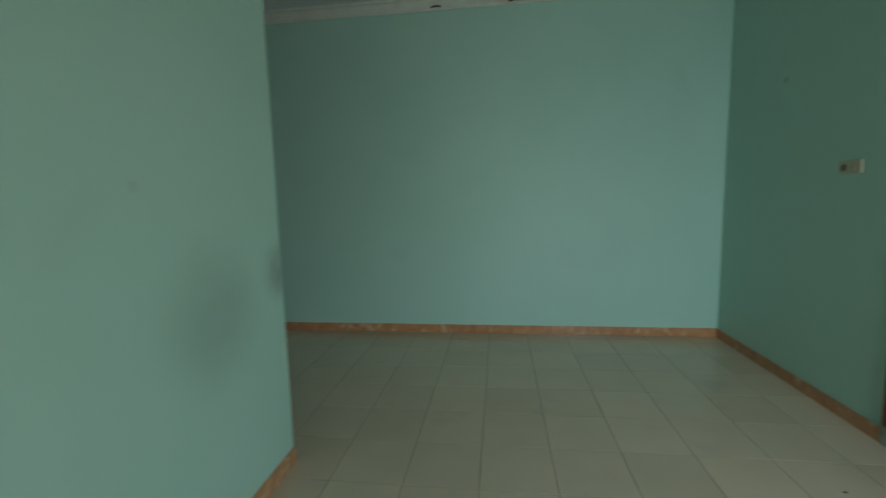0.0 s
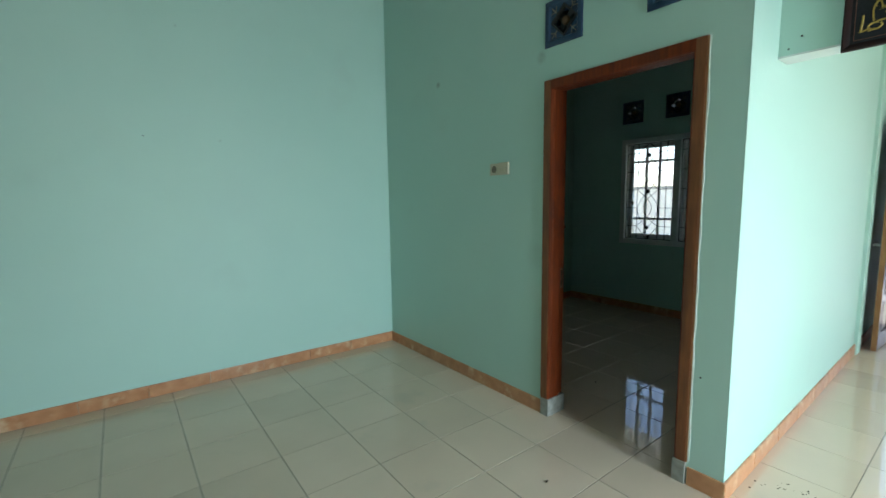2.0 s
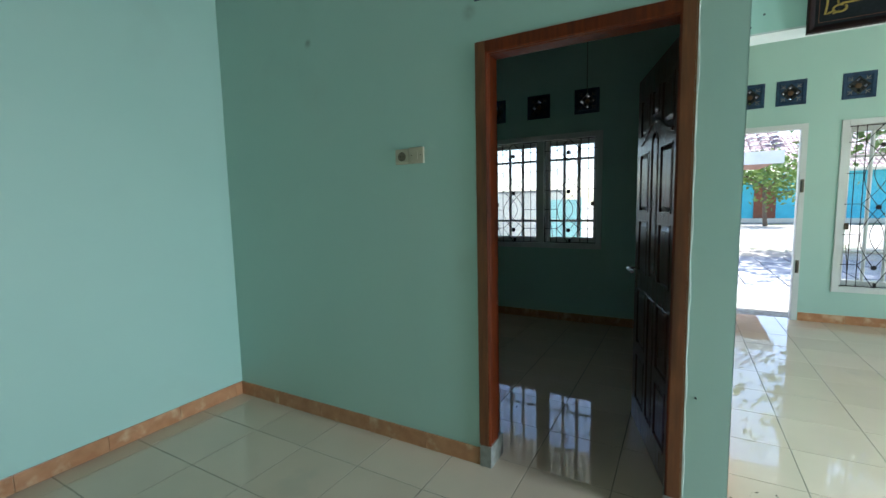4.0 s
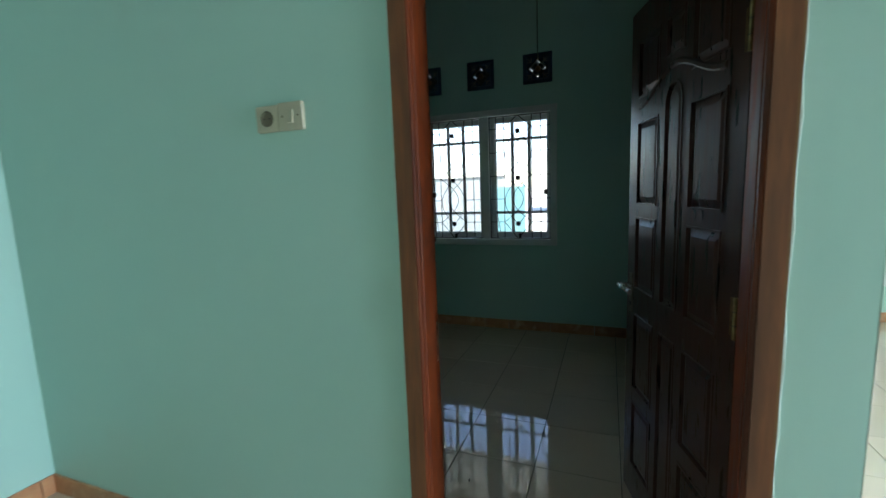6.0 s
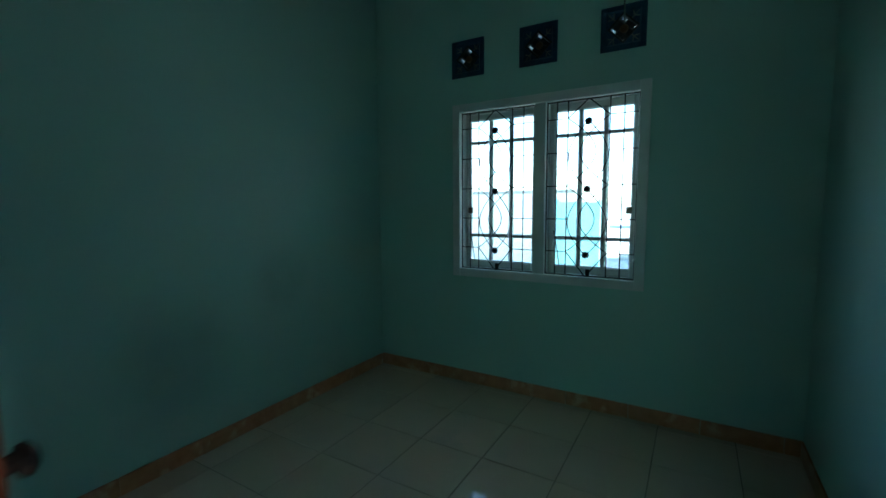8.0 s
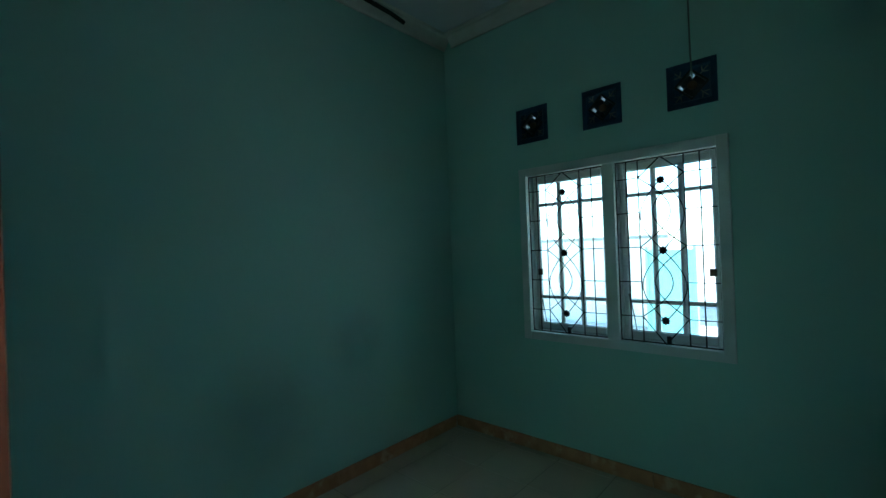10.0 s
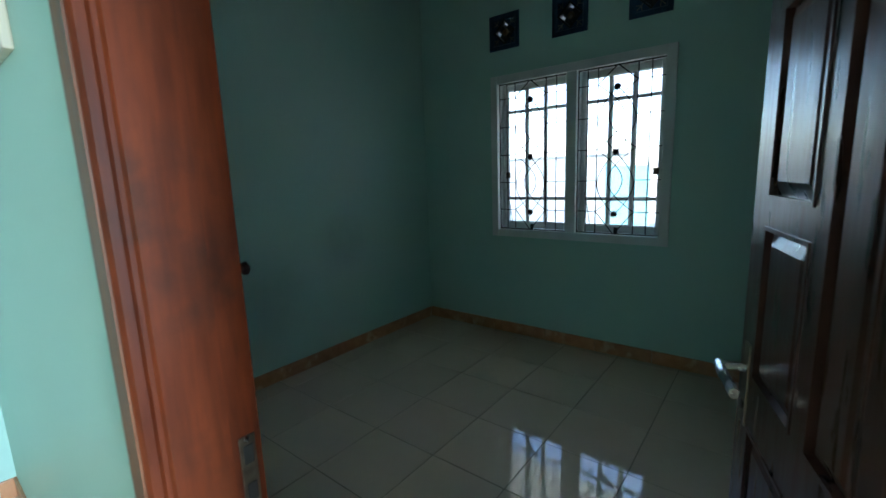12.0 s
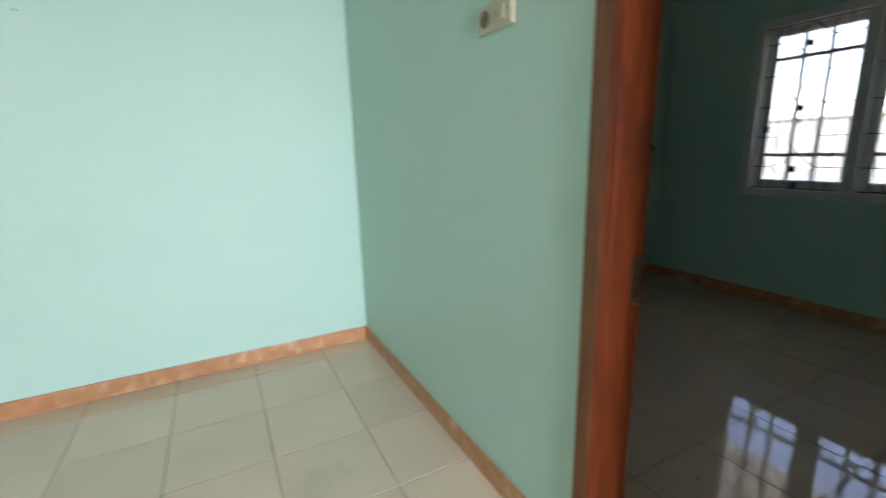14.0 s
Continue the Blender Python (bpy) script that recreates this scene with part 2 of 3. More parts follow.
    if bevel:
        bmesh.ops.bevel(bm, geom=list({e for f in fs for e in f.edges}), offset=bevel, segments=2, affect="EDGES", profile=0.6)
    return vs


def a_box(x0, x1, y0, y1, z0, z1, bevel=0.0):
    bm = bmesh.new()
    box(bm, x0, x1, y0, y1, z0, z1, bevel)
    return bm


def loft(bm, rings, cap=True, closed=True):
    """Joins rings of points, in order, with faces."""
    made = [[bm.verts.new(p) for p in r] for r in rings]
    n = len(made[0])
    for a, b in zip(made, made[1:]):
        for i in range(n if closed else n - 1):
            j = (i + 1) % n
            bm.faces.new((a[i], a[j], b[j], b[i]))
    if cap:
        bm.faces.new(made[0][::-1])
        bm.faces.new(made[-1])
    return made


def tube(bm, pts, r, sides=6, flat=None):
    pts = [Vector(p) for p in pts]
    rings = []
    for i, p in enumerate(pts):
        d = (pts[min(i + 1, len(pts) - 1)] - pts[max(i - 1, 0)]).normalized()
        up = Vector((0, 1, 0)) if abs(d.y) < 0.9 else Vector((1, 0, 0))
        u = d.cross(up).normalized()
        v = u.cross(d).normalized()
        rv = r if flat is None else flat
        rings.append([p + u * r * math.cos(6.28319 * k / sides) + v * rv * math.sin(6.28319 * k / sides) for k in range(sides)])
    loft(bm, rings)


def a_tube(pts, r, sides=6, flat=None):
    bm = bmesh.new()
    tube(bm, pts, r, sides, flat)
    return bm


def mesh_of(name, bm, mat, smooth=False):
    bmesh.ops.recalc_face_normals(bm, faces=bm.faces)
    me = bpy.data.meshes.new(name)
    bm.to_mesh(me)
    bm.free()
    me.materials.append(mat)
    if smooth:
        for p in me.polygons:
            p.use_smooth = True
    return me


def part(name, bm, mat, parent=None, label="", smooth=False):
    ob = new(name, mesh_of(name, bm, mat, smooth))
    if parent:
        ob.parent = parent
    if label:
        ob["label"] = label
    return ob


def thing(name, m, label, category, group="", kind=""):
    ob = new(name)
    ob.empty_display_size = 0.1
    ob.matrix_world = m
    return tagged(ob, label, category, group, kind)


def structure(name, bm, mat, label, category):
    return tagged(part(name, bm, mat), label, category, "", "structure")


def wall(name, axis, a0, a1, b0, b1, z0, z1, holes, label):
    """A wall a0..a1 thick along axis, b0..b1 long, with holes (b, b, z, z) right through it."""
    bs = sorted({b0, b1, *[v for h in holes for v in h[:2]]})
    zs = sorted({z0, z1, *[v for h in holes for v in h[2:]]})
    bm = bmesh.new()
    solid = lambda p, q: not any(h[0] < p < h[1] and h[2] < q < h[3] for h in holes)
    for p0, p1 in zip(bs, bs[1:]):
        run = None
        for q0, q1 in zip(zs, zs[1:]):
            if solid((p0 + p1) / 2, (q0 + q1) / 2):
                run = (run[0], q1) if run else (q0, q1)
            elif run:
                box(bm, *((a0, a1, p0, p1) if axis == "x" else (p0, p1, a0, a1)), *run)
                run = None
        if run:
            box(bm, *((a0, a1, p0, p1) if axis == "x" else (p0, p1, a0, a1)), *run)
    return structure(name, bm, PAINT, label, "wall")


# ---- plan ----
E0, E1 = 2.462, 2.598          # wall between the living room and the bedroom
NORTH, WEST, SOUTH = 4.89, -3.2, -1.8
BED_X, BED_S = 5.43, 2.02     # the bedroom's window wall and its south wall
FRONT = 6.50                   # the house's front wall
TOP, BED_TOP = 3.50, 3.37
BEAM = 2.80
VENT = 0.262
HALF = VENT / 2
DOOR = (2.045, 2.951, 2.12)

bed_vents = [(4.060, 2.436), (3.535, 2.436), (3.007, 2.436)]
east_vents = [(2.828, 2.44), (2.20, 2.44)]
front_vents = [(1.80, 2.475), (1.455, 2.475), (1.095, 2.475), (0.55, 2.475), (0.02, 2.475), (-0.51, 2.475)]
beam_vents = [(1.73, 2.44)]


def vent_holes(vents):
    return [(b - HALF + 0.012, b + HALF - 0.012, z - HALF + 0.012, z + HALF - 0.012) for b, z in vents]


wall("wall_north", "y", NORTH, NORTH + 0.14, WEST - 0.14, E0, -0.05, TOP, [], "long mint green painted plaster wall with nail holes")
wall("wall_bedroom_north", "y", 4.905, 5.04, E0, BED_X + 0.14, -0.05, TOP, [], "mint green painted bedroom side wall")
wall("wall_east", "x", E0, E1, 1.88, 4.90, -0.05, TOP, [(DOOR[0], DOOR[1], -0.06, DOOR[2])] + vent_holes(east_vents),
     "mint green plaster wall with a wooden doorway and vents")
wall("wall_bedroom_window", "x", BED_X, BED_X + 0.14, 1.9, 4.90, -0.05, TOP, [(2.845, 4.174, 0.846, 2.107)] + vent_holes(bed_vents),
     "mint green bedroom wall with a window and vents")
wall("wall_front", "x", FRONT, FRONT + 0.14, SOUTH, 1.96, -0.05, TOP, [(0.93, 1.89, -0.06, 2.14), (-0.692, 0.652, 0.353, 2.132)] + vent_holes(front_vents),
     "mint green front wall with entrance door, window and vents")
wall("wall_beam", "x", BEAM, BEAM + 0.13, SOUTH, 1.884, 2.045, TOP, vent_holes(beam_vents), "mint green beam wall above the hall opening")
wall("wall_left", "x", -1.07, -0.93, SOUTH, 2.46, -0.05, TOP, [], "mint green partition wall with a scuffed end corner")
wall("wall_west", "x", WEST - 0.14, WEST, SOUTH, NORTH, -0.05, TOP, [], "plain mint green wall")
# Both openings in the south wall are unseen, cut for the added lamps.
wall("wall_south", "y", SOUTH - 0.14, SOUTH, WEST - 0.14, FRONT + 0.14, -0.05, TOP, [(1.575, 2.525, 0.2, 2.2), (3.8, 5.4, 0.2, 2.2)], "plain mint green wall")

# wall between the hall and the bedroom, slightly out of square
bm = bmesh.new()
foot = [(E1 - 0.136, 1.878), (FRONT, 1.94), (FRONT, 2.01), (BED_X + 0.05, BED_S), (E1, BED_S), (E1, 1.885)]
loft(bm, [[(x, y, -0.05) for x, y in foot], [(x, y, TOP) for x, y in foot]])
structure("wall_hall", bm, PAINT, "mint green hall wall leading to the entrance", "wall")
structure("trim", a_box(BEAM - 0.003, BEAM + 0.133, SOUTH, 1.882, 2.036, 2.044), WHITE, "white painted underside of the beam", "trim")

# Both slabs run 0.9 m past the walls as unseen eaves against sun.
structure("ceiling", a_box(WEST - 0.14, FRONT + 0.9, SOUTH - 0.14, 1.95, TOP, TOP + 0.1), CEILING, "pale grey painted ceiling board", "ceiling")
structure("ceiling_north", a_box(WEST - 0.14, BED_X + 0.9, 1.95, 5.04, TOP, TOP + 0.1), CEILING, "pale grey painted ceiling board", "ceiling")
# Unseen roofs, assumed outside; they keep sky and sun off the openings.
structure("veranda_roof", a_box(FRONT + 0.14, 8.4, SOUTH - 0.4, 1.96, 2.78, 2.9), WHITE, "unseen white veranda roof before the house, shading the front", "roof")
structure("veranda_roof_north", a_box(BED_X + 0.14, 7.5, 1.965, 5.4, 2.78, 2.9), WHITE, "unseen white veranda roof shading the bedroom window", "roof")
structure("ceiling_bedroom", a_box(E1, BED_X, BED_S, 4.90, BED_TOP, BED_TOP + 0.05), CEILING, "pale grey bedroom ceiling board", "ceiling")


def cornice(name, p0, p1, inward, top):
    """A moulded plaster cornice under the ceiling, from p0 to p1."""
    prof = [(0, -0.105), (0.012, -0.105), (0.018, -0.085), (0.045, -0.055), (0.062, -0.028), (0.085, -0.022), (0.09, 0), (0, 0)]
    bm = bmesh.new()
    loft(bm, [[(p[0] + inward[0] * d, p[1] + inward[1] * d, top + z) for d, z in prof] for p in (p0, p1)])
    return structure(name, bm, PLASTER, "white moulded plaster cornice with brown stains", "cornice")


cornice("cornice_north", (WEST, NORTH), (E0, NORTH), (0, -1), TOP)
cornice("cornice_east", (E0, 1.88), (E0, NORTH - 0.09), (-1, 0), TOP)
cornice("cornice_left", (-0.93, SOUTH), (-0.93, 2.46), (1, 0), TOP)
cornice("cornice_bedroom_north", (E1, 4.90), (BED_X, 4.90), (0, -1), BED_TOP)
cornice("cornice_bedroom_window", (BED_X, BED_S), (BED_X, 4.81), (-1, 0), BED_TOP)
cornice("cornice_bedroom_south", (E1, BED_S), (BED_X - 0.09, BED_S), (0, 1), BED_TOP)
cornice("cornice_front", (FRONT, SOUTH), (FRONT, 1.93), (-1, 0), TOP)


# ---- windows ----
def raised(bm, x0, x1, z0, z1, y, out, lip):
    """A raised panel on the plane y, with sloping edges."""
    loft(bm, [[(x0, y, z0), (x1, y, z0), (x1, y, z1), (x0, y, z1)],
              [(x0 + lip, y + out, z0 + lip), (x1 - lip, y + out, z0 + lip), (x1 - lip, y + out, z1 - lip), (x0 + lip, y + out, z1 - lip)]])


def grille(m, w, h, label):
    g = thing("window_grille", m, label, "window grille", "wrought iron grilles")
    at = lambda u, v: (u * w, 0.0, h * (1 - v))
    bar = lambda a, b, r=0.0042: part("bar", a_tube([at(*a), at(*b)], r), IRON, g)
    for u in (0.006, 0.12, 0.245, 0.70, 0.845, 0.994):
        bar((u, 0), (u, 1))
    for v in (0.004, 0.996):
        bar((0, v), (1, v))
    for v in (0.10, 0.29, 0.48, 0.67, 0.86):
        bar((0, v), (0.245, v), 0.0032)
        bar((0.70, v), (1, v), 0.0032)
    c = 0.4725
    for v0, v1 in ((0.10, 0.48), (0.48, 0.86)):
        for side in (-1, 1):
            edge = c + side * 0.2275
            pts = [at(edge - side * 0.315 * math.sin(math.pi * k / 20), v0 + (v1 - v0) * k / 20) for k in range(21)]
            part("scroll", a_tube(pts, 0.0036), IRON, g)
            pts = [at(c + side * 0.215 * math.sin(math.pi * k / 20), v0 + 0.02 + (v1 - v0) * k / 20) for k in range(21)]
            part("scroll", a_tube(pts, 0.0036), IRON, g)
    for v0, v1 in ((0.10, 0.0), (0.86, 1.0)):
        bar((0.245, v0), (c, v1))
        bar((0.70, v0), (c, v1))
    for v in (0.125, 0.50, 0.875):
        bm = bmesh.new()
        x, _, z = at(c, v)
        rim = [(0.024 + 0.0035 * math.cos(8 * a)) for a in [6.28319 * k / 40 for k in range(40)]]
        ring = lambda y, s: [(x + s * r * math.cos(6.28319 * k / 40), y, z + s * r * math.sin(6.28319 * k / 40)) for k, r in enumerate(rim)]
        loft(bm, [ring(-0.012, 0.35), ring(-0.010, 0.8), ring(-0.004, 1.0), ring(0.004, 1.0), ring(0.010, 0.8)])
        part("rosette", bm, IRON, g, "round iron flower")
    bm = a_box(0.5 * w - 0.012, 0.5 * w + 0.012, -0.006, 0.012, 0.0, 0.05, 0.002)
    part("fixing_plate", bm, IRON, g)
    return g


def moulded_bar(x0, x1, z0, z1, y0, y1):
    """A glazing bar whose long edges slope from the room side down to the glass."""
    bm = bmesh.new()
    c = 0.36 * min(x1 - x0, z1 - z0, 0.032)
    a, b = (c, 0) if x1 - x0 < z1 - z0 else (0, c)
    ring = lambda y, k: [(x0 + a * k, y, z0 + b * k), (x1 - a * k, y, z0 + b * k), (x1 - a * k, y, z1 - b * k), (x0 + a * k, y, z1 - b * k)]
    loft(bm, [ring(y0, 1), ring(y0 + 0.013, 0), ring(y1, 0)])
    return bm


def window(name, m, w, h, label):
    """A white two-leaf window; local x along the wall, y outwards, z up, from the frame's lower corner."""
    win = thing(name, m, label, "window", "", "structure")
    f, mid = 0.06, 0.075
    for x0, x1 in ((0, f), (w - f, w)):
        part("window_frame", a_box(x0, x1, -0.018, 0.125, 0, h, 0.004), WHITE, win)
    part("window_frame", a_box(f, w - f, -0.017, 0.124, h - f, h, 0.004), WHITE, win)
    part("window_sill", a_box(f, w - f, -0.017, 0.124, 0, f, 0.004), WHITE, win)
    part("mullion", a_box(w / 2 - mid / 2, w / 2 + mid / 2, -0.012, 0.12, f, h - f, 0.003), WHITE, win)
    ow, oh = (w - 2 * f - mid) / 2, h - 2 * f
    for i, x0 in enumerate((f, w / 2 + mid / 2)):
        s = part("casement", moulded_bar(x0 + 0.002, x0 + 0.046, f + 0.002, f + oh - 0.002, 0.075, 0.11), WHITE, win, "white painted casement")
        bars = [(x0 + ow - 0.046, x0 + ow - 0.002, f + 0.002, f + oh - 0.002), (x0 + 0.046, x0 + ow - 0.046, f + 0.002, f + 0.062),
                (x0 + 0.046, x0 + ow - 0.046, f + oh - 0.058, f + oh - 0.002)]
        xs = [x0 + 0.046, x0 + 0.046 + (ow - 0.092) * 0.335, x0 + 0.046 + (ow - 0.092) * 0.665, x0 + ow - 0.046]
        zs = [f + 0.062, f + oh * 0.215, f + oh * 0.815, f + oh - 0.058]
        for x in xs[1:3]:
            bars.append((x - 0.016, x + 0.016, f + 0.062, f + oh - 0.058))
        for b in bars:
            part("glazing_bar", moulded_bar(*b, 0.078, 0.108), WHITE, s)
        for z in zs[1:3]:
            for xa, xb in ((xs[0], xs[1] - 0.016), (xs[1] + 0.016, xs[2] - 0.016), (xs[2] + 0.016, xs[3])):
                part("glazing_bar", moulded_bar(xa, xb, z - 0.014, z + 0.014, 0.080, 0.106), WHITE, s)
        for xa, xb in zip(xs, xs[1:]):
            for za, zb in zip(zs, zs[1:]):
                p = part("pane", a_box(xa - 0.004, xb + 0.004, 0.091, 0.095, za - 0.004, zb + 0.004), GLASS, s, "clear glass pane")
                p.visible_shadow = False
        hx = x0 + 0.05 if i == 0 else x0 + ow - 0.05
        part("window_hinge", a_box(hx - 0.018, hx + 0.018, 0.062, 0.078, f + oh * 0.36, f + oh * 0.40, 0.002), BRASS, win)
        part("stay_arm", a_tube([(x0 + 0.05, 0.05, f + oh * 0.26), (x0 + 0.07, 0.06, f + oh * 0.16), (x0 + 0.085, 0.07, f + 0.06)], 0.004), BRASS, win)
        grille(m @ pose(x0, 0.022, f), ow, oh, "black wrought iron grille with scrolls and flowers in the window")
    return win


window("window_1", pose(BED_X, 4.182, 0.838, 0, 0, -90), 1.345, 1.277, "white two-leaf wooden casement window with glazing bars")
window("window_2", pose(FRONT, 0.66, 0.345, 0, 0, -90), 1.36, 1.795, "tall white two-leaf wooden window beside the entrance")


# ---- doors ----
def jamb_profile(bm, x0, z0, z1, side):
    """An upright jamb with a bead and a rebate; side +1: its inner face looks to +x."""
    prof = [(0, -0.012), (0.050, -0.012), (0.056, -0.007), (0.056, 0.004), (0.0505, 0.010), (0.0505, 0.016), (0.055, 0.020), (0.055, 0.098),
            (0.040, 0.100), (0.040, 0.150), (0, 0.150)]
    loft(bm, [[(x0 + side * a, b, z) for a, b in prof] for z in (z0, z1)])


def door_frame(name, m, w, h, mat, label, feet):
    """Local x along the wall, y through it, z up."""
    d = thing(name, m, label, "door frame", "", "structure")
    z0 = 0.115 if feet else 0.0
    for x0, side in ((0.0, 1), (w, -1)):
        bm = bmesh.new()
        jamb_profile(bm, x0, z0, h, side)
        part("jamb", bm, mat, d)
        if feet:
            xa, xb = sorted((x0 - side * 0.002, x0 + side * 0.062))
            part("jamb_foot", a_box(xa, xb, -0.016, 0.152, -0.003, z0, 0.004), CEMENT, d, "whitewashed cement foot under the jamb")
            xa, xb = sorted((x0 + side * 0.0005, x0 + side * 0.046))
            part("jamb_face", a_box(xa, xb, -0.0145, -0.0115, z0, h - 0.002), KUSEN_FACE, d, "browner flat face of the jamb")
            xa, xb = sorted((x0 - side * 0.006, x0 - side * 0.0005))
            part("jamb_edge", a_box(xa, xb, -0.010, 0.0, z0, h), KUSEN_EDGE, d, "ochre outer edge of the jamb")
    if feet:
        for x0, side in ((0.0, 1), (w, -1)):
            bm = bmesh.new()
            zs = [z0 + (h - z0) * k / 26 for k in range(27)]
            edge = [0.007 + random.uniform(0.0, 0.007) for _ in zs]
            loft(bm, [[(x0 - side * 0.0062, -0.0005, z), (x0 - side * 0.0062, -0.0035, z), (x0 - side * e, -0.0035, z), (x0 - side * (e + 0.002), -0.0005, z)] for z, e in zip(zs, edge)])
            part("filler_line", bm, FILLER, d, "pale uneven filler along the frame")
        bm = bmesh.new()
        xs = [w * k / 14 for k in range(15)]
        loft(bm, [[(x, -0.0005, h + 0.0005), (x, -0.0035, h + 0.0005), (x, -0.0035, h + e), (x, -0.0005, h + e + 0.002)] for x, e in zip(xs, [random.uniform(0.003, 0.011) for _ in xs])])
        part("filler_line", bm, FILLER, d, "pale uneven filler along the frame")
    bm = bmesh.new()
    prof = [(h, -0.0125), (h - 0.050, -0.0125), (h - 0.056, -0.007), (h - 0.056, 0.004), (h - 0.0505, 0.010), (h - 0.0505, 0.016), (h - 0.055, 0.020),
            (h - 0.055, 0.098), (h - 0.040, 0.100), (h - 0.040, 0.1505), (h, 0.1505)]
    loft(bm, [[(x, b, z) for z, b in prof] for x in (0.0, w)])
    part("head", bm, mat, d)
    return d


def door_leaf(name, m, w, h, label, side):
    """A carved panel door; x from the hinge, y through its thickness, z up."""
    d = thing(name, m, label, "door")
    part("core", a_box(0.004, w - 0.004, 0.010, 0.030, 0.004, h - 0.004), LEAF, d)
    st, mw = 0.085, 0.130
    c0, c1 = w / 2 - mw / 2, w / 2 + mw / 2
    holes = []
    for a, b in ((st, c0 - 0.05), (c1 + 0.05, w - st)):
        holes += [(a, b, 1.285, 1.61), (a, b, 0.935, 1.235), (a, b, 0.50, 0.83), (a, b, 0.15, 0.44), (a, b, 1.70, 1.91)]
    middle = [(c0, c1, 0.935, 1.72), (c0, c1, 0.15, 0.83), (c0, c1, 1.78, 1.91)]
    for face, out in ((0.010, -0.010), (0.030, 0.010)):
        xs = sorted({0.0, w, st, w - st, c0, c1, c0 - 0.05, c1 + 0.05})
        zs = sorted({0.0, h, *[v for q in holes + middle for v in q[2:]]})
        bm = bmesh.new()
        for xa, xb in zip(xs, xs[1:]):
            run = None
            for za, zb in zip(zs, zs[1:]):
                x, z = (xa + xb) / 2, (za + zb) / 2
                if any(q[0] < x < q[1] and q[2] < z < q[3] for q in holes + middle):
                    if run:
                        box(bm, xa, xb, *sorted((face, face + out)), *run)
                    run = None
                else:
                    run = (run[0], zb) if run else (za, zb)
            if run:
                box(bm, xa, xb, *sorted((face, face + out)), *run)
        part("stiles_and_rails", bm, LEAF, d)
        for a, b, za, zb in holes + middle[1:]:
            bm = bmesh.new()
            raised(bm, a + 0.010, b - 0.010, za + 0.010, zb - 0.010, face, out * 0.95, 0.022)
            part("panel", bm, LEAF, d)
            bm = bmesh.new()
            for q in ((a, a + 0.007, za, zb), (b - 0.007, b, za, zb), (a + 0.007, b - 0.007, za, za + 0.007), (a + 0.007, b - 0.007, zb - 0.007, zb)):
                box(bm, q[0], q[1], *sorted((face, face + out * 1.35)), q[2], q[3])
            part("moulding", bm, LEAF, d)
        # the tall middle panel with its arched head
        n, top, r = 14, 1.625, mw / 2
        arch = lambda s: [(c0 + s, 0.935 + s), (c1 - s, 0.935 + s)] + [((c0 + c1) / 2 + (r - s) * math.cos(math.pi * k / n), top + (r - s) * 1.15 * math.sin(math.pi * k / n)) for k in range(n + 1)]
        bm = bmesh.new()
        loft(bm, [[(x, face, z) for x, z in arch(0.010)], [(x, face + out * 0.95, z) for x, z in arch(0.032)]])
        part("arched_panel", bm, LEAF, d)
        bm = bmesh.new()
        outer, inner = arch(0.0), arch(0.008)
        for ring in ((face, face + out * 1.35),):
            loft(bm, [[(x, ring[0], z) for x, z in outer], [(x, ring[1], z) for x, z in outer], [(x, ring[1], z) for x, z in inner], [(x, ring[0], z) for x, z in inner]], cap=False)
        part("moulding", bm, LEAF, d)
        for s in (-1, 1):
            bm = bmesh.new()
            cx = (c0 + c1) / 2
            edge = [(cx + s * r * math.cos(math.pi / 2 * k / 8), top + r * 1.15 * math.sin(math.pi / 2 * k / 8)) for k in range(9)]
            poly = edge + [(cx, 1.72), (cx + s * r, 1.72)]
            loft(bm, [[(x, face, z) for x, z in poly], [(x, face + out, z) for x, z in poly]])
            part("spandrel", bm, LEAF, d)
        bm = bmesh.new()
        pts = [(w / 2 + 0.30 * (k / 10 - 1), face + out * 1.0, 1.665 + 0.085 * math.sin(math.pi * k / 20) ** 2) for k in range(21)]
        tube(bm, pts, 0.011, 6, 0.007)
        part("curved_moulding", bm, LEAF, d)
    part("door_edge", a_box(w - 0.004, w + 0.001, 0.001, 0.039, 0.0, h), SUNLIT_EDGE if side == "front" else LEAF, d)
    hy = 0.945
    for out, face in ((-1, 0.0), (1, 0.04)):
        plate = part("handle_plate", a_box(w - 0.070, w - 0.038, *sorted((face, face + out * 0.005)), hy - 0.12, hy + 0.05, 0.002), BRASS, d, "tarnished handle plate")
        bm = bmesh.new()
        tube(bm, [(w - 0.055, face, hy), (w - 0.055, face + out * 0.05, hy)], 0.009, 10)
        tube(bm, [(w - 0.048, face + out * 0.05, hy), (w - 0.10, face + out * 0.054, hy + 0.002), (w - 0.175, face + out * 0.050, hy - 0.004)], 0.010, 8)
        part("lever", bm, CHROME, plate, "chrome lever handle")
        part("keyhole", a_tube([(w - 0.055, face + out * 0.003, hy - 0.08), (w - 0.055, face + out * 0.0075, hy - 0.08)], 0.009, 10), HOLE, plate)
    for z in (0.30, 1.02, 1.72):
        hinge = part("hinge", a_tube([(-0.004, 0.046, z - 0.055), (-0.004, 0.046, z + 0.055)], 0.006, 10), HINGE, d, "worn brass hinge barrel")
        part("hinge_plate", a_box(0.001, 0.024, 0.0395, 0.0425, z - 0.05, z + 0.05, 0.001), HINGE, hinge)
        for dz in (-0.018, 0.018):
            part("knuckle_joint", a_tube([(-0.004, 0.046, z + dz - 0.001), (-0.004, 0.046, z + dz + 0.001)], 0.0064, 10), HOLE, hinge)
    return d


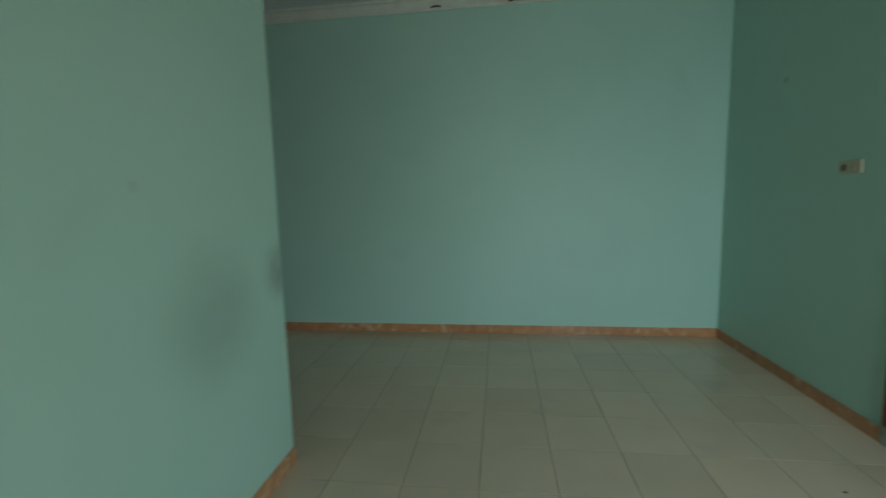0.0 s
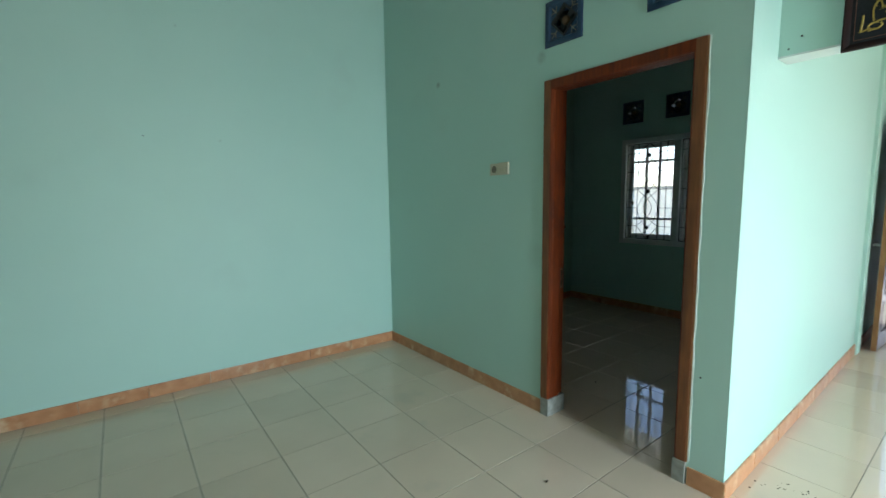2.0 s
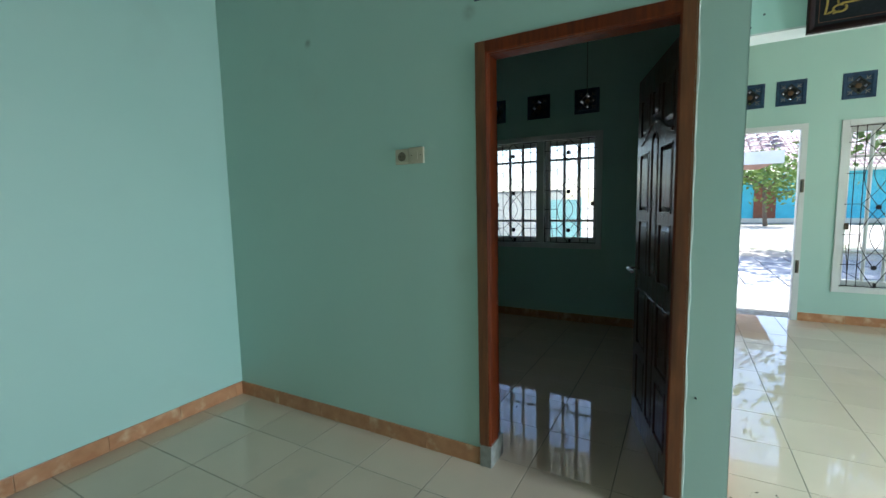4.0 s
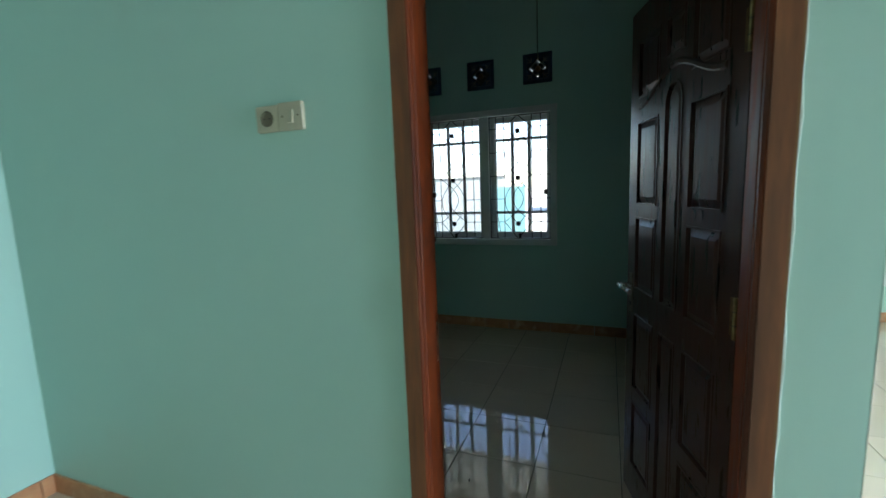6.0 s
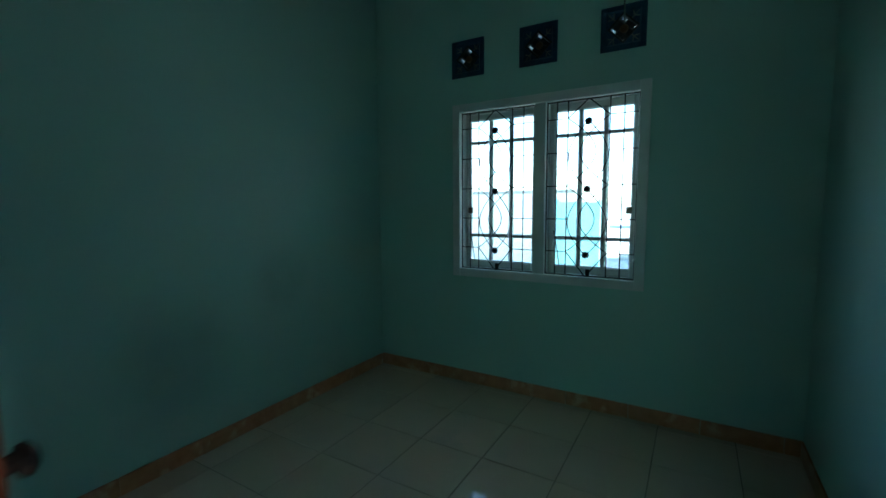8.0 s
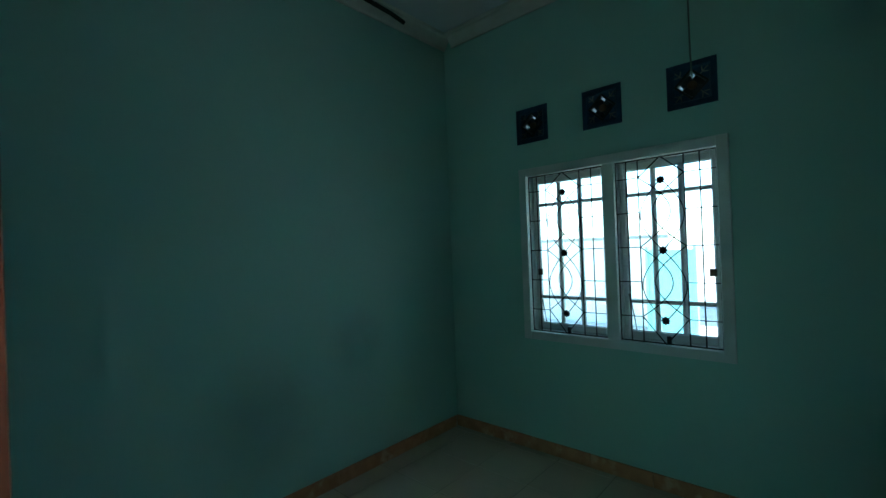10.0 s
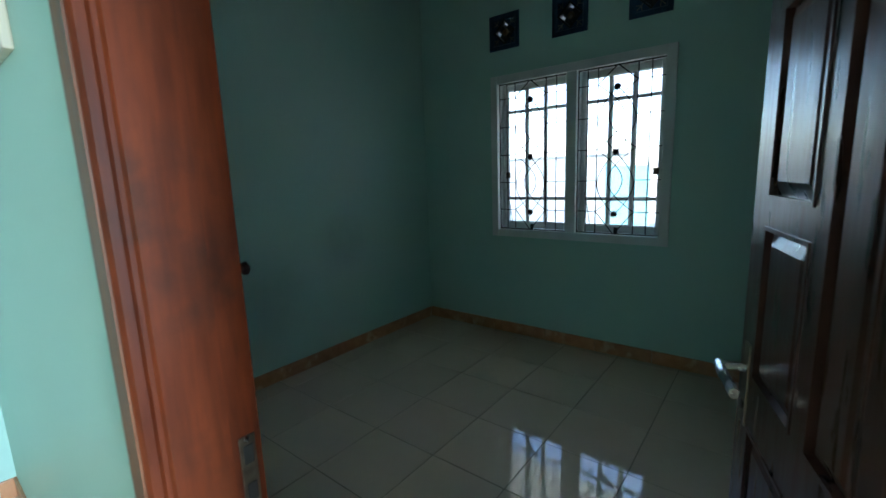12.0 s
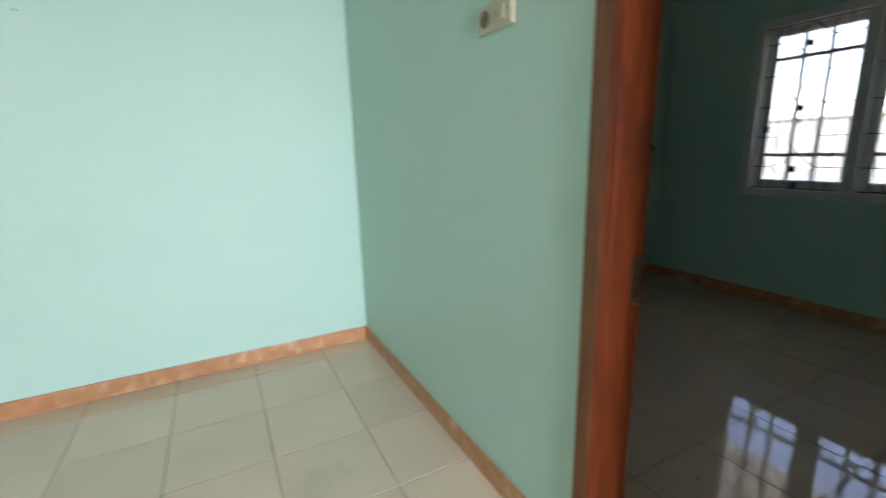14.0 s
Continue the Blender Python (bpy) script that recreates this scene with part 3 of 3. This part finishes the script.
door_frame("door_1", pose(E0, DOOR[1], 0, 0, 0, -90), DOOR[1] - DOOR[0], DOOR[2], KUSEN, "red-brown stained wooden door frame on cement feet", True)
door_leaf("bedroom_door", pose(2.618, 2.052, 0.012, 0, 0, 16.5), 0.79, 2.035, "open dark varnished wooden door with carved panels", "bed")
door_frame("door_2", pose(FRONT, 1.89, 0, 0, 0, -90), 0.96, 2.14, WHITE, "white painted entrance door frame", False)
door_leaf("front_door", pose(FRONT - 0.03, 1.82, 0.012, 0, 0, 178.5), 0.84, 2.06, "dark wooden entrance door standing open along the wall", "front")

# strike plate on the free jamb, and keep plates on the entrance frame
strike = thing("strike_plate", pose(2.588, 2.9115, 0.90), "tarnished steel strike plate on the red-brown jamb", "strike plate")
part("plate", a_box(-0.012, 0.014, -0.003, 0.0, -0.066, 0.066, 0.001), BRASS, strike)
for z in (-0.03, 0.035):
    part("keeper", a_box(-0.007, 0.009, -0.0045, -0.003, z - 0.016, z + 0.016, 0.001), HOLE, strike)
for z in (-0.062, 0.062):
    part("screw", a_tube([(0, -0.002, z), (0, -0.005, z)], 0.004, 8), CHROME, strike)
catch = thing("door_catch", pose(2.612, 2.921, 1.228), "small dark wooden door catch beside the doorway", "door catch")
part("peg", a_tube([(0, 0, 0), (0.008, -0.001, 0.001)], 0.006, 10), MAROON, catch)
bm = bmesh.new()
ringc = lambda r, x: [(x, r * math.cos(6.28319 * k / 12), r * math.sin(6.28319 * k / 12)) for k in range(12)]
loft(bm, [ringc(0.006, 0.006), ringc(0.010, 0.008), ringc(0.011, 0.013), ringc(0.006, 0.017)])
part("cap", bm, MAROON, catch)
for z in (1.48, 0.60):
    k = thing("door_bolt", pose(FRONT - 0.012, 0.955, z), "dark steel bolt keeper on the white frame", "bolt", "bolts on the entrance frame")
    part("plate", a_box(-0.004, 0.0, -0.016, 0.016, -0.07, 0.07, 0.002), BRASS, k)
    part("barrel", a_tube([(-0.012, 0.008, -0.06), (-0.012, 0.008, 0.05)], 0.007, 8), IRON, k)


# ---- vent blocks ----
def vent_block(m):
    """A glazed ventilation block with a pierced diamond; local x along the wall, y into it."""
    v = thing("vent_block", m, "dark blue glazed ventilation block with a pierced flower", "vent block", "ventilation blocks")
    s, q, depth = HALF - 0.001, 0.082, 0.118
    bm = bmesh.new()
    sq = lambda r, y: [(r * a, y, r * b) for a, b in ((-1, -1), (0, -1), (1, -1), (1, 0), (1, 1), (0, 1), (-1, 1), (-1, 0))]
    di = lambda r, y: [(r * a, y, r * b) for a, b in ((-.5, -.5), (0, -1), (.5, -.5), (1, 0), (.5, .5), (0, 1), (-.5, .5), (-1, 0))]
    loft(bm, [sq(s, 0.002), sq(s, -0.006), sq(s - 0.006, -0.010), sq(s - 0.030, -0.010), sq(s - 0.040, 0.002), di(q + 0.01, 0.004), di(q, 0.016), di(q, depth), sq(s - 0.018, depth), sq(s - 0.018, 0.002)],
         cap=False)
    part("block", bm, VENT_BLUE, v)
    bm = bmesh.new()
    for a in (45, 135):
        c, t = math.cos(radians(a)), math.sin(radians(a))
        r = q * 0.75
        tube(bm, [(-r * c, 0.05, -r * t), (r * c, 0.05, r * t)], 0.036, 6, 0.034)
    part("cross", bm, VENT_DARK, v)
    bm = bmesh.new()
    loft(bm, [di(q + 0.012, 0.002), di(q + 0.010, -0.004), di(q - 0.004, -0.004), di(q - 0.010, 0.020)], cap=False)
    part("diamond_rim", bm, VENT_DARK, v, "black glazed diamond rim")
    bm = bmesh.new()
    ring = lambda r, y: [(r * math.cos(6.28319 * k / 16), y, r * math.sin(6.28319 * k / 16)) for k in range(16)]
    loft(bm, [ring(0.010, 0.006), ring(0.022, 0.010), ring(0.027, 0.022), ring(0.027, 0.06)])
    part("boss", bm, VENT_BROWN, v, "ochre round boss")
    for a in (45, 135, 225, 315):
        bm = bmesh.new()
        for da, l0, l1 in ((0, 0.066, 0.120), (14, 0.082, 0.104), (-14, 0.082, 0.104)):
            p0 = Vector((math.cos(radians(a)), 0, math.sin(radians(a)))) * l0
            p1 = Vector((math.cos(radians(a + da)), 0, math.sin(radians(a + da)))) * l1
            tube(bm, [p0 + Vector((0, 0.001, 0)), p1 + Vector((0, 0.001, 0))], 0.0032, 5, 0.0028)
        part("leaf_ornament", bm, VENT_TAN, v, "tan painted leaf relief")
    return v


first = vent_block(pose(BED_X, bed_vents[0][0], bed_vents[0][1], 0, 0, -90))
for x, vents in ((BED_X, bed_vents[1:]), (E0, east_vents), (FRONT, front_vents), (BEAM, beam_vents)):
    for y, z in vents:
        copy_thing(first, pose(x, y, z, 0, 0, -90))


# ---- calligraphy picture ----
def picture(m, w, h):
    p = thing("calligraphy_picture", m, "framed black cloth with gold calligraphy in a dark maroon frame", "picture")
    part("backing", a_box(0.02, w - 0.02, -0.012, -0.002, 0.02, h - 0.02), CLOTH, p, "black cloth backing")
    f = 0.024
    prof = [(0, 0), (0, -0.022), (0.007, -0.025), (0.017, -0.019), (f, -0.013), (f, 0)]
    corners = [((0, 0), (1, 1)), ((w, 0), (-1, 1)), ((w, h), (-1, -1)), ((0, h), (1, -1))]
    for i in range(4):
        (c0, d0), (c1, d1) = corners[i], corners[(i + 1) % 4]
        bm = bmesh.new()
        loft(bm, [[(c[0] + d[0] * a, b, c[1] + d[1] * a) for a, b in prof] for c, d in ((c0, d0), (c1, d1))])
        part("frame_side", bm, MAROON, p)
    bm = bmesh.new()
    q = f + 0.012
    for a, b in (((q, q), (w - q, q)), ((w - q, q), (w - q, h - q)), ((w - q, h - q), (q, h - q)), ((q, h - q), (q, q))):
        tube(bm, [(a[0], -0.013, a[1]), (b[0], -0.013, b[1])], 0.0009, 4, 0.0008)
    part("inner_line", bm, BROWN_DOOR, p, "thin red-brown inner line")

    def stroke(pts, r=0.0075):
        part("stroke", a_tube([(0.052 + (x - 0.07) * 0.82, -0.0135, 0.064 + (z - 0.108) * 0.66) for x, z in pts], r * 0.5, 6, 0.002), GOLD, p, "gold thread lettering")
    arc = lambda cx, cz, rx, rz, a0, a1, n=14: [(cx + rx * math.cos(radians(a0 + (a1 - a0) * k / n)), cz + rz * math.sin(radians(a0 + (a1 - a0) * k / n))) for k in range(n + 1)]
    # the long base stroke with its closing loop
    stroke([(0.13, 0.155), (0.30, 0.163), (0.50, 0.172), (0.70, 0.18), (0.80, 0.188)])
    stroke(arc(0.125, 0.130, 0.024, 0.020, 60, 400))
    stroke([(0.105, 0.122), (0.085, 0.112), (0.072, 0.108), (0.078, 0.16), (0.080, 0.205)])
    for k in range(3):
        stroke([(0.60 + 0.06 * k, 0.178), (0.603 + 0.06 * k, 0.215), (0.608 + 0.06 * k, 0.222)])
    stroke([(0.80, 0.188), (0.815, 0.215), (0.822, 0.262), (0.818, 0.31)])
    stroke([(0.10, 0.105), (0.125, 0.116)], 0.006)
    stroke([(0.72, 0.140), (0.74, 0.148)], 0.006)
    # the words above the long stroke, in joined letter forms set from left to right
    words = (("\ufe8d\ufedf\ufee0\ufeea", 0.395, 0.152), ("\ufe8d\ufedf\ufeae\ufea3\ufee4\ufee6", 0.240, 0.145), ("\ufe8d\ufedf\ufeae\ufea3\ufef4\ufee2", 0.085, 0.138))
    for body, x, z in words:
        curve_data = bpy.data.curves.new("lettering", "FONT")
        curve_data.body, curve_data.size, curve_data.extrude, curve_data.offset = body[::-1], 0.085, 0.0012, 0.0004
        text = new("lettering", curve_data)
        me = bpy.data.meshes.new_from_object(text)
        bpy.data.objects.remove(text)
        wide = max(q.co.x for q in me.vertices)
        me.transform(Matrix.Translation((x, -0.0135, z)) @ Matrix.Rotation(radians(90), 4, "X") @ Matrix.Diagonal((0.145 / wide, 1.25, 1, 1)))
        me.materials.clear()
        me.materials.append(GOLD)
        ob = new("lettering", me)
        ob.parent = p
        ob["label"] = "gold thread lettering"
    return p


picture(pose(BEAM - 0.001, 1.662, 2.004, 0, 0, -90), 0.90, 0.46)


# ---- socket and switch ----
def socket(m):
    s = thing("wall_socket", m, "ivory plastic round-pin wall socket", "socket")
    part("cover", a_box(-0.042, 0.042, -0.024, 0, -0.040, 0.040, 0.005), IVORY, s)
    ring = lambda r, y: [(r * math.cos(6.28319 * k / 24), y, r * math.sin(6.28319 * k / 24)) for k in range(24)]
    bm = bmesh.new()
    loft(bm, [ring(0.024, -0.0245), ring(0.024, -0.027), ring(0.020, -0.027), ring(0.019, -0.0253)])
    part("socket_well", bm, IVORY_DARK, s, "darker round socket well")
    for x in (-0.0095, 0.0095):
        part("pin_hole", a_tube([(x, -0.0240, 0), (x, -0.0276, 0)], 0.0028, 8), HOLE, s)
    for z in (-0.021, 0.021):
        part("earth_clip", a_box(-0.003, 0.003, -0.029, -0.0245, z - 0.003, z + 0.003), BRASS, s)
    return s


def switch(m):
    s = thing("light_switch", m, "ivory plastic rocker light switch", "switch")
    part("cover", a_box(-0.044, 0.044, -0.026, 0, -0.043, 0.043, 0.005), IVORY, s)
    bm = bmesh.new()
    loft(bm, [[(-0.011, -0.0255, -0.022), (0.011, -0.0255, -0.022), (0.011, -0.0255, 0.022), (-0.011, -0.0255, 0.022)],
              [(-0.010, -0.036, -0.021), (0.010, -0.036, -0.021), (0.010, -0.028, 0.021), (-0.010, -0.028, 0.021)]])
    part("rocker", bm, IVORY, s)
    for x in (-0.028, 0.028):
        part("screw", a_tube([(x, -0.0255, 0), (x, -0.0275, 0)], 0.0032, 8), BRASS, s)
    return s


socket(pose(E0, 3.389, 1.620, 0, 0, -90) @ Matrix.Diagonal((1.02, 0.6, 1.0, 1)))
switch(pose(E0, 3.300, 1.622, 0, 0, -90) @ Matrix.Diagonal((1.02, 0.6, 0.97, 1)))


# ---- nails, cables, crumbs ----
def nail(x, y, z, d):
    n = thing("nail", pose(x, y, z), "small rusty nail in the painted wall", "nail", "nails in the walls")
    part("shank", a_tube([(0, 0, 0), (d[0] * 0.003, d[1] * 0.003, 0.0)], 0.0028, 6), BRASS, n)
    part("nail_head", a_tube([(d[0] * 0.001, d[1] * 0.001, 0), (d[0] * 0.004, d[1] * 0.004, 0.0005)], 0.004, 8), IRON, n)


for x, z in ((0.755, 2.675), (0.504, 1.888), (0.991, 1.887)):
    nail(x, NORTH, z, (0, -1))
nail(E0, 2.0, 0.56, (-1, 0))
for y, z in ((1.80, 2.115), (1.845, 2.07)):
    nail(BEAM, y, z, (-1, 0))

for x, l in ((-0.37, 0.05), (0.43, 0.07)):
    c = thing("cornice_crack", pose(x, NORTH - 0.03, TOP - 0.085), "dark broken chip in the plaster cornice", "chip", "chips in the cornice")
    part("chip", a_tube([(-l, -0.006, 0.0), (0.0, -0.010, 0.008), (l, -0.006, 0.003)], 0.008, 6), HOLE, c)

cable = thing("hanging_cable", pose(BED_X - 0.012, 3.0, 2.46), "thin grey cable hanging down over the vent block", "cable")
part("wire", a_tube([(0, 0, 0), (-0.004, 0.004, 0.15), (0.0, 0.006, 0.5), (0.002, 0.004, BED_TOP - 2.46 - 0.09)], 0.005), CABLE, cable)
lamp = thing("black_cable", pose(4.4, 4.86, 3.325), "thick black cable end lying along the bedroom cornice", "cable")
part("sleeve", a_tube([(-0.35, -0.02, 0.03), (0.1, -0.03, 0.01), (0.36, -0.03, -0.005), (0.50, -0.02, -0.02)], 0.016, 8), RUBBER, lamp)

bm = bmesh.new()
for k in range(22):
    a, r = random.gauss(0, 0.09), random.gauss(0, 0.022)
    x, y, q = 2.79 + 0.35 * a + r, 1.74 - 0.75 * a + 0.4 * r, random.uniform(0.0015, 0.0055)
    loft(bm, [[(x + q * math.cos(b), y + q * math.sin(b), 0.0) for b in (0.2, 2.0, 3.6, 5.1)], [(x + 0.5 * q * math.cos(b), y + 0.5 * q * math.sin(b), 0.6 * q) for b in (0.2, 2.0, 3.6, 5.1)]])
tagged(part("floor_crumbs", bm, SOIL), "scattered dark crumbs of dirt on the tiles", "dirt", "", "stuff")
for x, y in ((1.93, 2.47), (3.15, 3.00), (3.45, 4.62)):
    c = part("crumb", a_tube([(x - 0.007, y, 0.003), (x + 0.007, y + 0.003, 0.003)], 0.004, 6), SOIL)
    tagged(c, "single dark crumb of dirt on a tile", "dirt", "crumbs")

# ---- the yard outside ----
GROUND = -0.14
structure("ground", a_box(-400, 400, -400, 400, GROUND - 0.3, GROUND), YARD, "pale sandy yard with grass patches", "ground")
structure("terrace", a_box(FRONT + 0.14, FRONT + 2.0, SOUTH - 0.2, 1.96, GROUND, -0.02, 0.006), CEMENT, "pale cement terrace before the entrance", "terrace")
paving = tagged(new("paving"), "grey stone paving across the yard", "paving", "", "structure")
slab_mesh = mesh_of("paving_slab", a_box(-0.29, 0.29, -0.29, 0.29, -0.02, 0.02), PAVING)
for i in range(8):
    for j in range(12):
        ob = new("slab", slab_mesh)
        ob.parent = paving
        ob.matrix_world = pose(9.2 + 0.6 * i, -4.0 + 0.6 * j, GROUND + 0.006 + 0.006 * random.random(), random.uniform(-1, 1), random.uniform(-1, 1), random.uniform(-2, 2))


def roof_tiles(bm, x0, x1, y0, y1, z0, z1):
    """Rows of curved clay tiles rising from x0 to x1."""
    rows, cols = 12, int((y1 - y0) / 0.24)
    for r in range(rows):
        for c in range(cols):
            y = y0 + (c + 0.5) * (y1 - y0) / cols
            xa, xb = x0 + (x1 - x0) * r / rows, x0 + (x1 - x0) * (r + 1.15) / rows
            za, zb = z0 + (z1 - z0) * r / rows + 0.05, z0 + (z1 - z0) * (r + 1.15) / rows
            arcs = [[(x, y + 0.125 * math.cos(math.pi * k / 6), z + 0.07 * math.sin(math.pi * k / 6)) for k in range(7)] for x, z in ((xa, za), (xb, zb))]
            loft(bm, arcs, cap=False, closed=False)


porch = thing("neighbour_porch", pose(13.9, 1.3, GROUND), "open porch with a clay tile roof and pinkish columns", "porch")
for y in (0.0, 2.0):
    part("column", a_box(-0.10, 0.10, y - 0.10, y + 0.10, 0, 2.32, 0.01), PINK, porch)
    part("column_base", a_box(-0.20, 0.20, y - 0.20, y + 0.20, 0, 0.10, 0.01), CEMENT, porch)
part("fascia", a_box(-0.35, -0.28, -1.3, 2.3, 2.32, 2.62), WHITE, porch, "white fascia board")
bm = bmesh.new()
roof_tiles(bm, -0.40, 3.6, -1.35, 2.3, 2.58, 4.3)
part("roof_tiles", bm, ROOF, porch, "weathered curved clay tiles")
part("rafters", a_box(-0.28, 3.6, -1.3, 2.3, 2.40, 2.50), BROWN_DOOR, porch)
part("wall", a_box(3.3, 3.5, -0.2, 2.3, 0, 2.4), AQUA, porch, "pale aqua back wall")
part("bench", a_box(0.6, 1.1, -0.2, 1.6, 0.30, 0.40, 0.01), CEMENT, porch)

house = thing("blue_house", pose(33, -6, GROUND), "long turquoise house with a brown door", "house")
part("wall", a_box(0, 0.2, -20, 12, 0, 2.9), TURQUOISE, house)
part("plinth", a_box(-0.15, 0, -20, 12, 0, 0.25), CREAM, house)
part("door", a_box(-0.06, 0, 3.2, 4.3, 0.2, 2.3), BROWN_DOOR, house)
part("window", a_box(-0.05, 0, 6.0, 7.6, 0.9, 2.2), BROWN_DOOR, house)
part("window", a_box(-0.05, 0, 0.9, 2.2, 0.5, 2.2), BROWN_DOOR, house)
part("eave", a_box(-1.2, 0.2, -20, 12, 2.9, 3.05), CREAM, house)
bm = bmesh.new()
roof_tiles(bm, -1.3, 5, -20, 12, 3.0, 5.6)
part("roof_tiles", bm, ROOF, house)

fence = thing("garden_wall", pose(11.6, 4.75, GROUND), "cream plastered garden wall in full sun", "garden wall")
part("wall", a_box(0, 0.15, 0, 7, 0, 1.75), CREAM, fence)
part("coping", a_box(-0.03, 0.18, 0, 7, 1.75, 1.82), CEMENT, fence)
gate = thing("aqua_gate", pose(9.5, 3.9, GROUND), "pale aqua painted metal gate leaf", "gate")
part("gate_panel", a_box(0, 0.03, 0, 0.6, 0.05, 1.55), AQUA, gate)
for y in (-0.04, 0.60):
    part("gate_post", a_box(-0.02, 0.05, y, y + 0.04, 0, 1.6), AQUA, gate)


def tree(m, height, crown_r, n, label):
    t = thing("tree", m, label, "tree", "yard trees")
    bm = bmesh.new()
    tips = []
    base = [Vector((0, 0, 0)), Vector((0.05, 0.08, 0.5 * height * 0.5)), Vector((0.02, 0.15, 0.5 * height))]
    rings = [[p + Vector((r * math.cos(6.28319 * k / 9), r * math.sin(6.28319 * k / 9), 0)) for k in range(9)] for p, r in zip(base, (0.022 * height, 0.016 * height, 0.013 * height))]
    loft(bm, rings)
    for k in range(9):
        a = 6.28319 * k / 9 + random.uniform(-0.3, 0.3)
        z0 = height * random.uniform(0.25, 0.5)
        st = Vector((0.03, 0.1, z0))
        tip = st + Vector((math.cos(a), math.sin(a), random.uniform(0.3, 1.1))) * crown_r * random.uniform(0.6, 0.95)
        mid = (st + tip) / 2 + Vector((0, 0, 0.15))
        tube(bm, [st, mid, tip], 0.035, 6)
        tips += [mid, tip, (mid + tip) / 2]
    part("trunk", bm, BARK, t, "", True)
    bm = bmesh.new()
    for k in range(n):
        c = random.choice(tips) + Vector((random.gauss(0, 1), random.gauss(0, 1), random.gauss(0, 0.7))) * crown_r * 0.24
        d = Vector((random.gauss(0, 1), random.gauss(0, 1), random.gauss(-0.3, 0.6))).normalized()
        u = d.cross(Vector((random.gauss(0, 1), random.gauss(0, 1), random.gauss(0, 1)))).normalized()
        l, w = random.uniform(0.16, 0.34), random.uniform(0.05, 0.10)
        pts = [c, c + d * l * 0.5 + u * w, c + d * l, c + d * l * 0.5 - u * w]
        bm.faces.new([bm.verts.new(p) for p in pts])
    part("crown", bm, GREEN, t, "green leafy crown with gaps")
    return t


tree(pose(28.7, -1.75, GROUND), 5.2, 2.2, 1900, "small leafy green tree in the yard")
tree(pose(15.2, -3.9, GROUND), 7.5, 3.6, 9000, "broad leafy green tree shading the yard")

# ---- skirting tiles ----
PIECE = 0.40
piece_mesh = mesh_of("skirting_tile", a_box(0.001, PIECE - 0.001, -0.011, 0.0, 0.0, 0.092, 0.0025), SKIRT)


def baseboard(name, p0, p1):
    """Skirting tiles from p0 to p1, standing out to the right of that way."""
    d = Vector((p1[0] - p0[0], p1[1] - p0[1], 0))
    base = thing(name, pose(p0[0], p0[1], 0.0, 0, 0, math.degrees(math.atan2(d.y, d.x))), "row of marbled orange-brown skirting tiles", "baseboard", "", "structure")
    n = int(d.length / PIECE)
    for k in range(n):
        ob = new("skirting_tile", piece_mesh)
        ob.parent = base
        ob.location = (k * PIECE, 0, 0.0006 * (k % 3))
    rest = d.length - n * PIECE
    if rest > 0.02:
        part("skirting_tile", a_box(n * PIECE + 0.001, d.length, -0.011, 0, 0, 0.092, 0.0025), SKIRT, base)


baseboard("baseboard_north", (WEST, NORTH), (E0 - 0.011, NORTH))
baseboard("baseboard_east", (E0, NORTH), (E0, DOOR[1] + 0.007))
baseboard("baseboard_east_end", (E0, DOOR[0] - 0.007), (E0, 1.868))
baseboard("baseboard_hall", (E0 - 0.008, 1.8775), (FRONT - 0.011, 1.939))
baseboard("baseboard_front", (FRONT, 0.925), (FRONT, SOUTH))
baseboard("baseboard_left", (-0.93, SOUTH), (-0.93, 2.471))
baseboard("baseboard_left_end", (-0.919, 2.46), (-1.07, 2.46))
baseboard("baseboard_bedroom_north", (E1 + 0.011, 4.90), (BED_X - 0.011, 4.90))
baseboard("baseboard_bedroom_window", (BED_X, 4.90), (BED_X, BED_S))
baseboard("baseboard_bedroom_south", (BED_X - 0.011, BED_S), (E1, BED_S))
baseboard("baseboard_bedroom_door", (E1, DOOR[1] + 0.01), (E1, 4.889))

# ---- floor tiles ----
GRID_X, GRID_Y, PITCH = 2.147, 2.322, 0.402
floor = structure("floor", a_box(WEST - 0.14, FRONT, SOUTH - 0.14, 5.04, -0.13, -0.0025), GROUT, "cream glazed ceramic floor tiles with dark joints", "floor")
ha = PITCH / 2 - 0.0018
bm = bmesh.new()
loft(bm, [[(-ha, -ha, -0.006), (ha, -ha, -0.006), (ha, ha, -0.006), (-ha, ha, -0.006)], [(-ha, -ha, -0.0012), (ha, -ha, -0.0012), (ha, ha, -0.0012), (-ha, ha, -0.0012)],
          [(-ha + 0.0016, -ha + 0.0016, 0), (ha - 0.0016, -ha + 0.0016, 0), (ha - 0.0016, ha - 0.0016, 0), (-ha + 0.0016, ha - 0.0016, 0)]])
tile_mesh = mesh_of("floor_tile", bm, TILE)
rest = bmesh.new()
for i in range(-14, 11):
    for j in range(-11, 7):
        x, y = GRID_X + (i + 0.5) * PITCH, GRID_Y + (j + 0.5) * PITCH
        if x > FRONT or x < WEST - 0.2 or y > 5.1 or y < SOUTH - 0.2 or (x > BED_X + 0.3 and y > 2.0):
            continue
        if -1.4 < x and y > -0.4:
            ob = new("floor_tile", tile_mesh)
            ob.parent = floor
            ob.matrix_world = pose(x, y, 0, random.gauss(0, 0.06), random.gauss(0, 0.06), 0)
        else:
            box(rest, x - ha, x + ha, y - ha, y + ha, -0.006, 0)
tagged(part("far_tiles", rest, TILE, floor), "", "", "", "stuff")
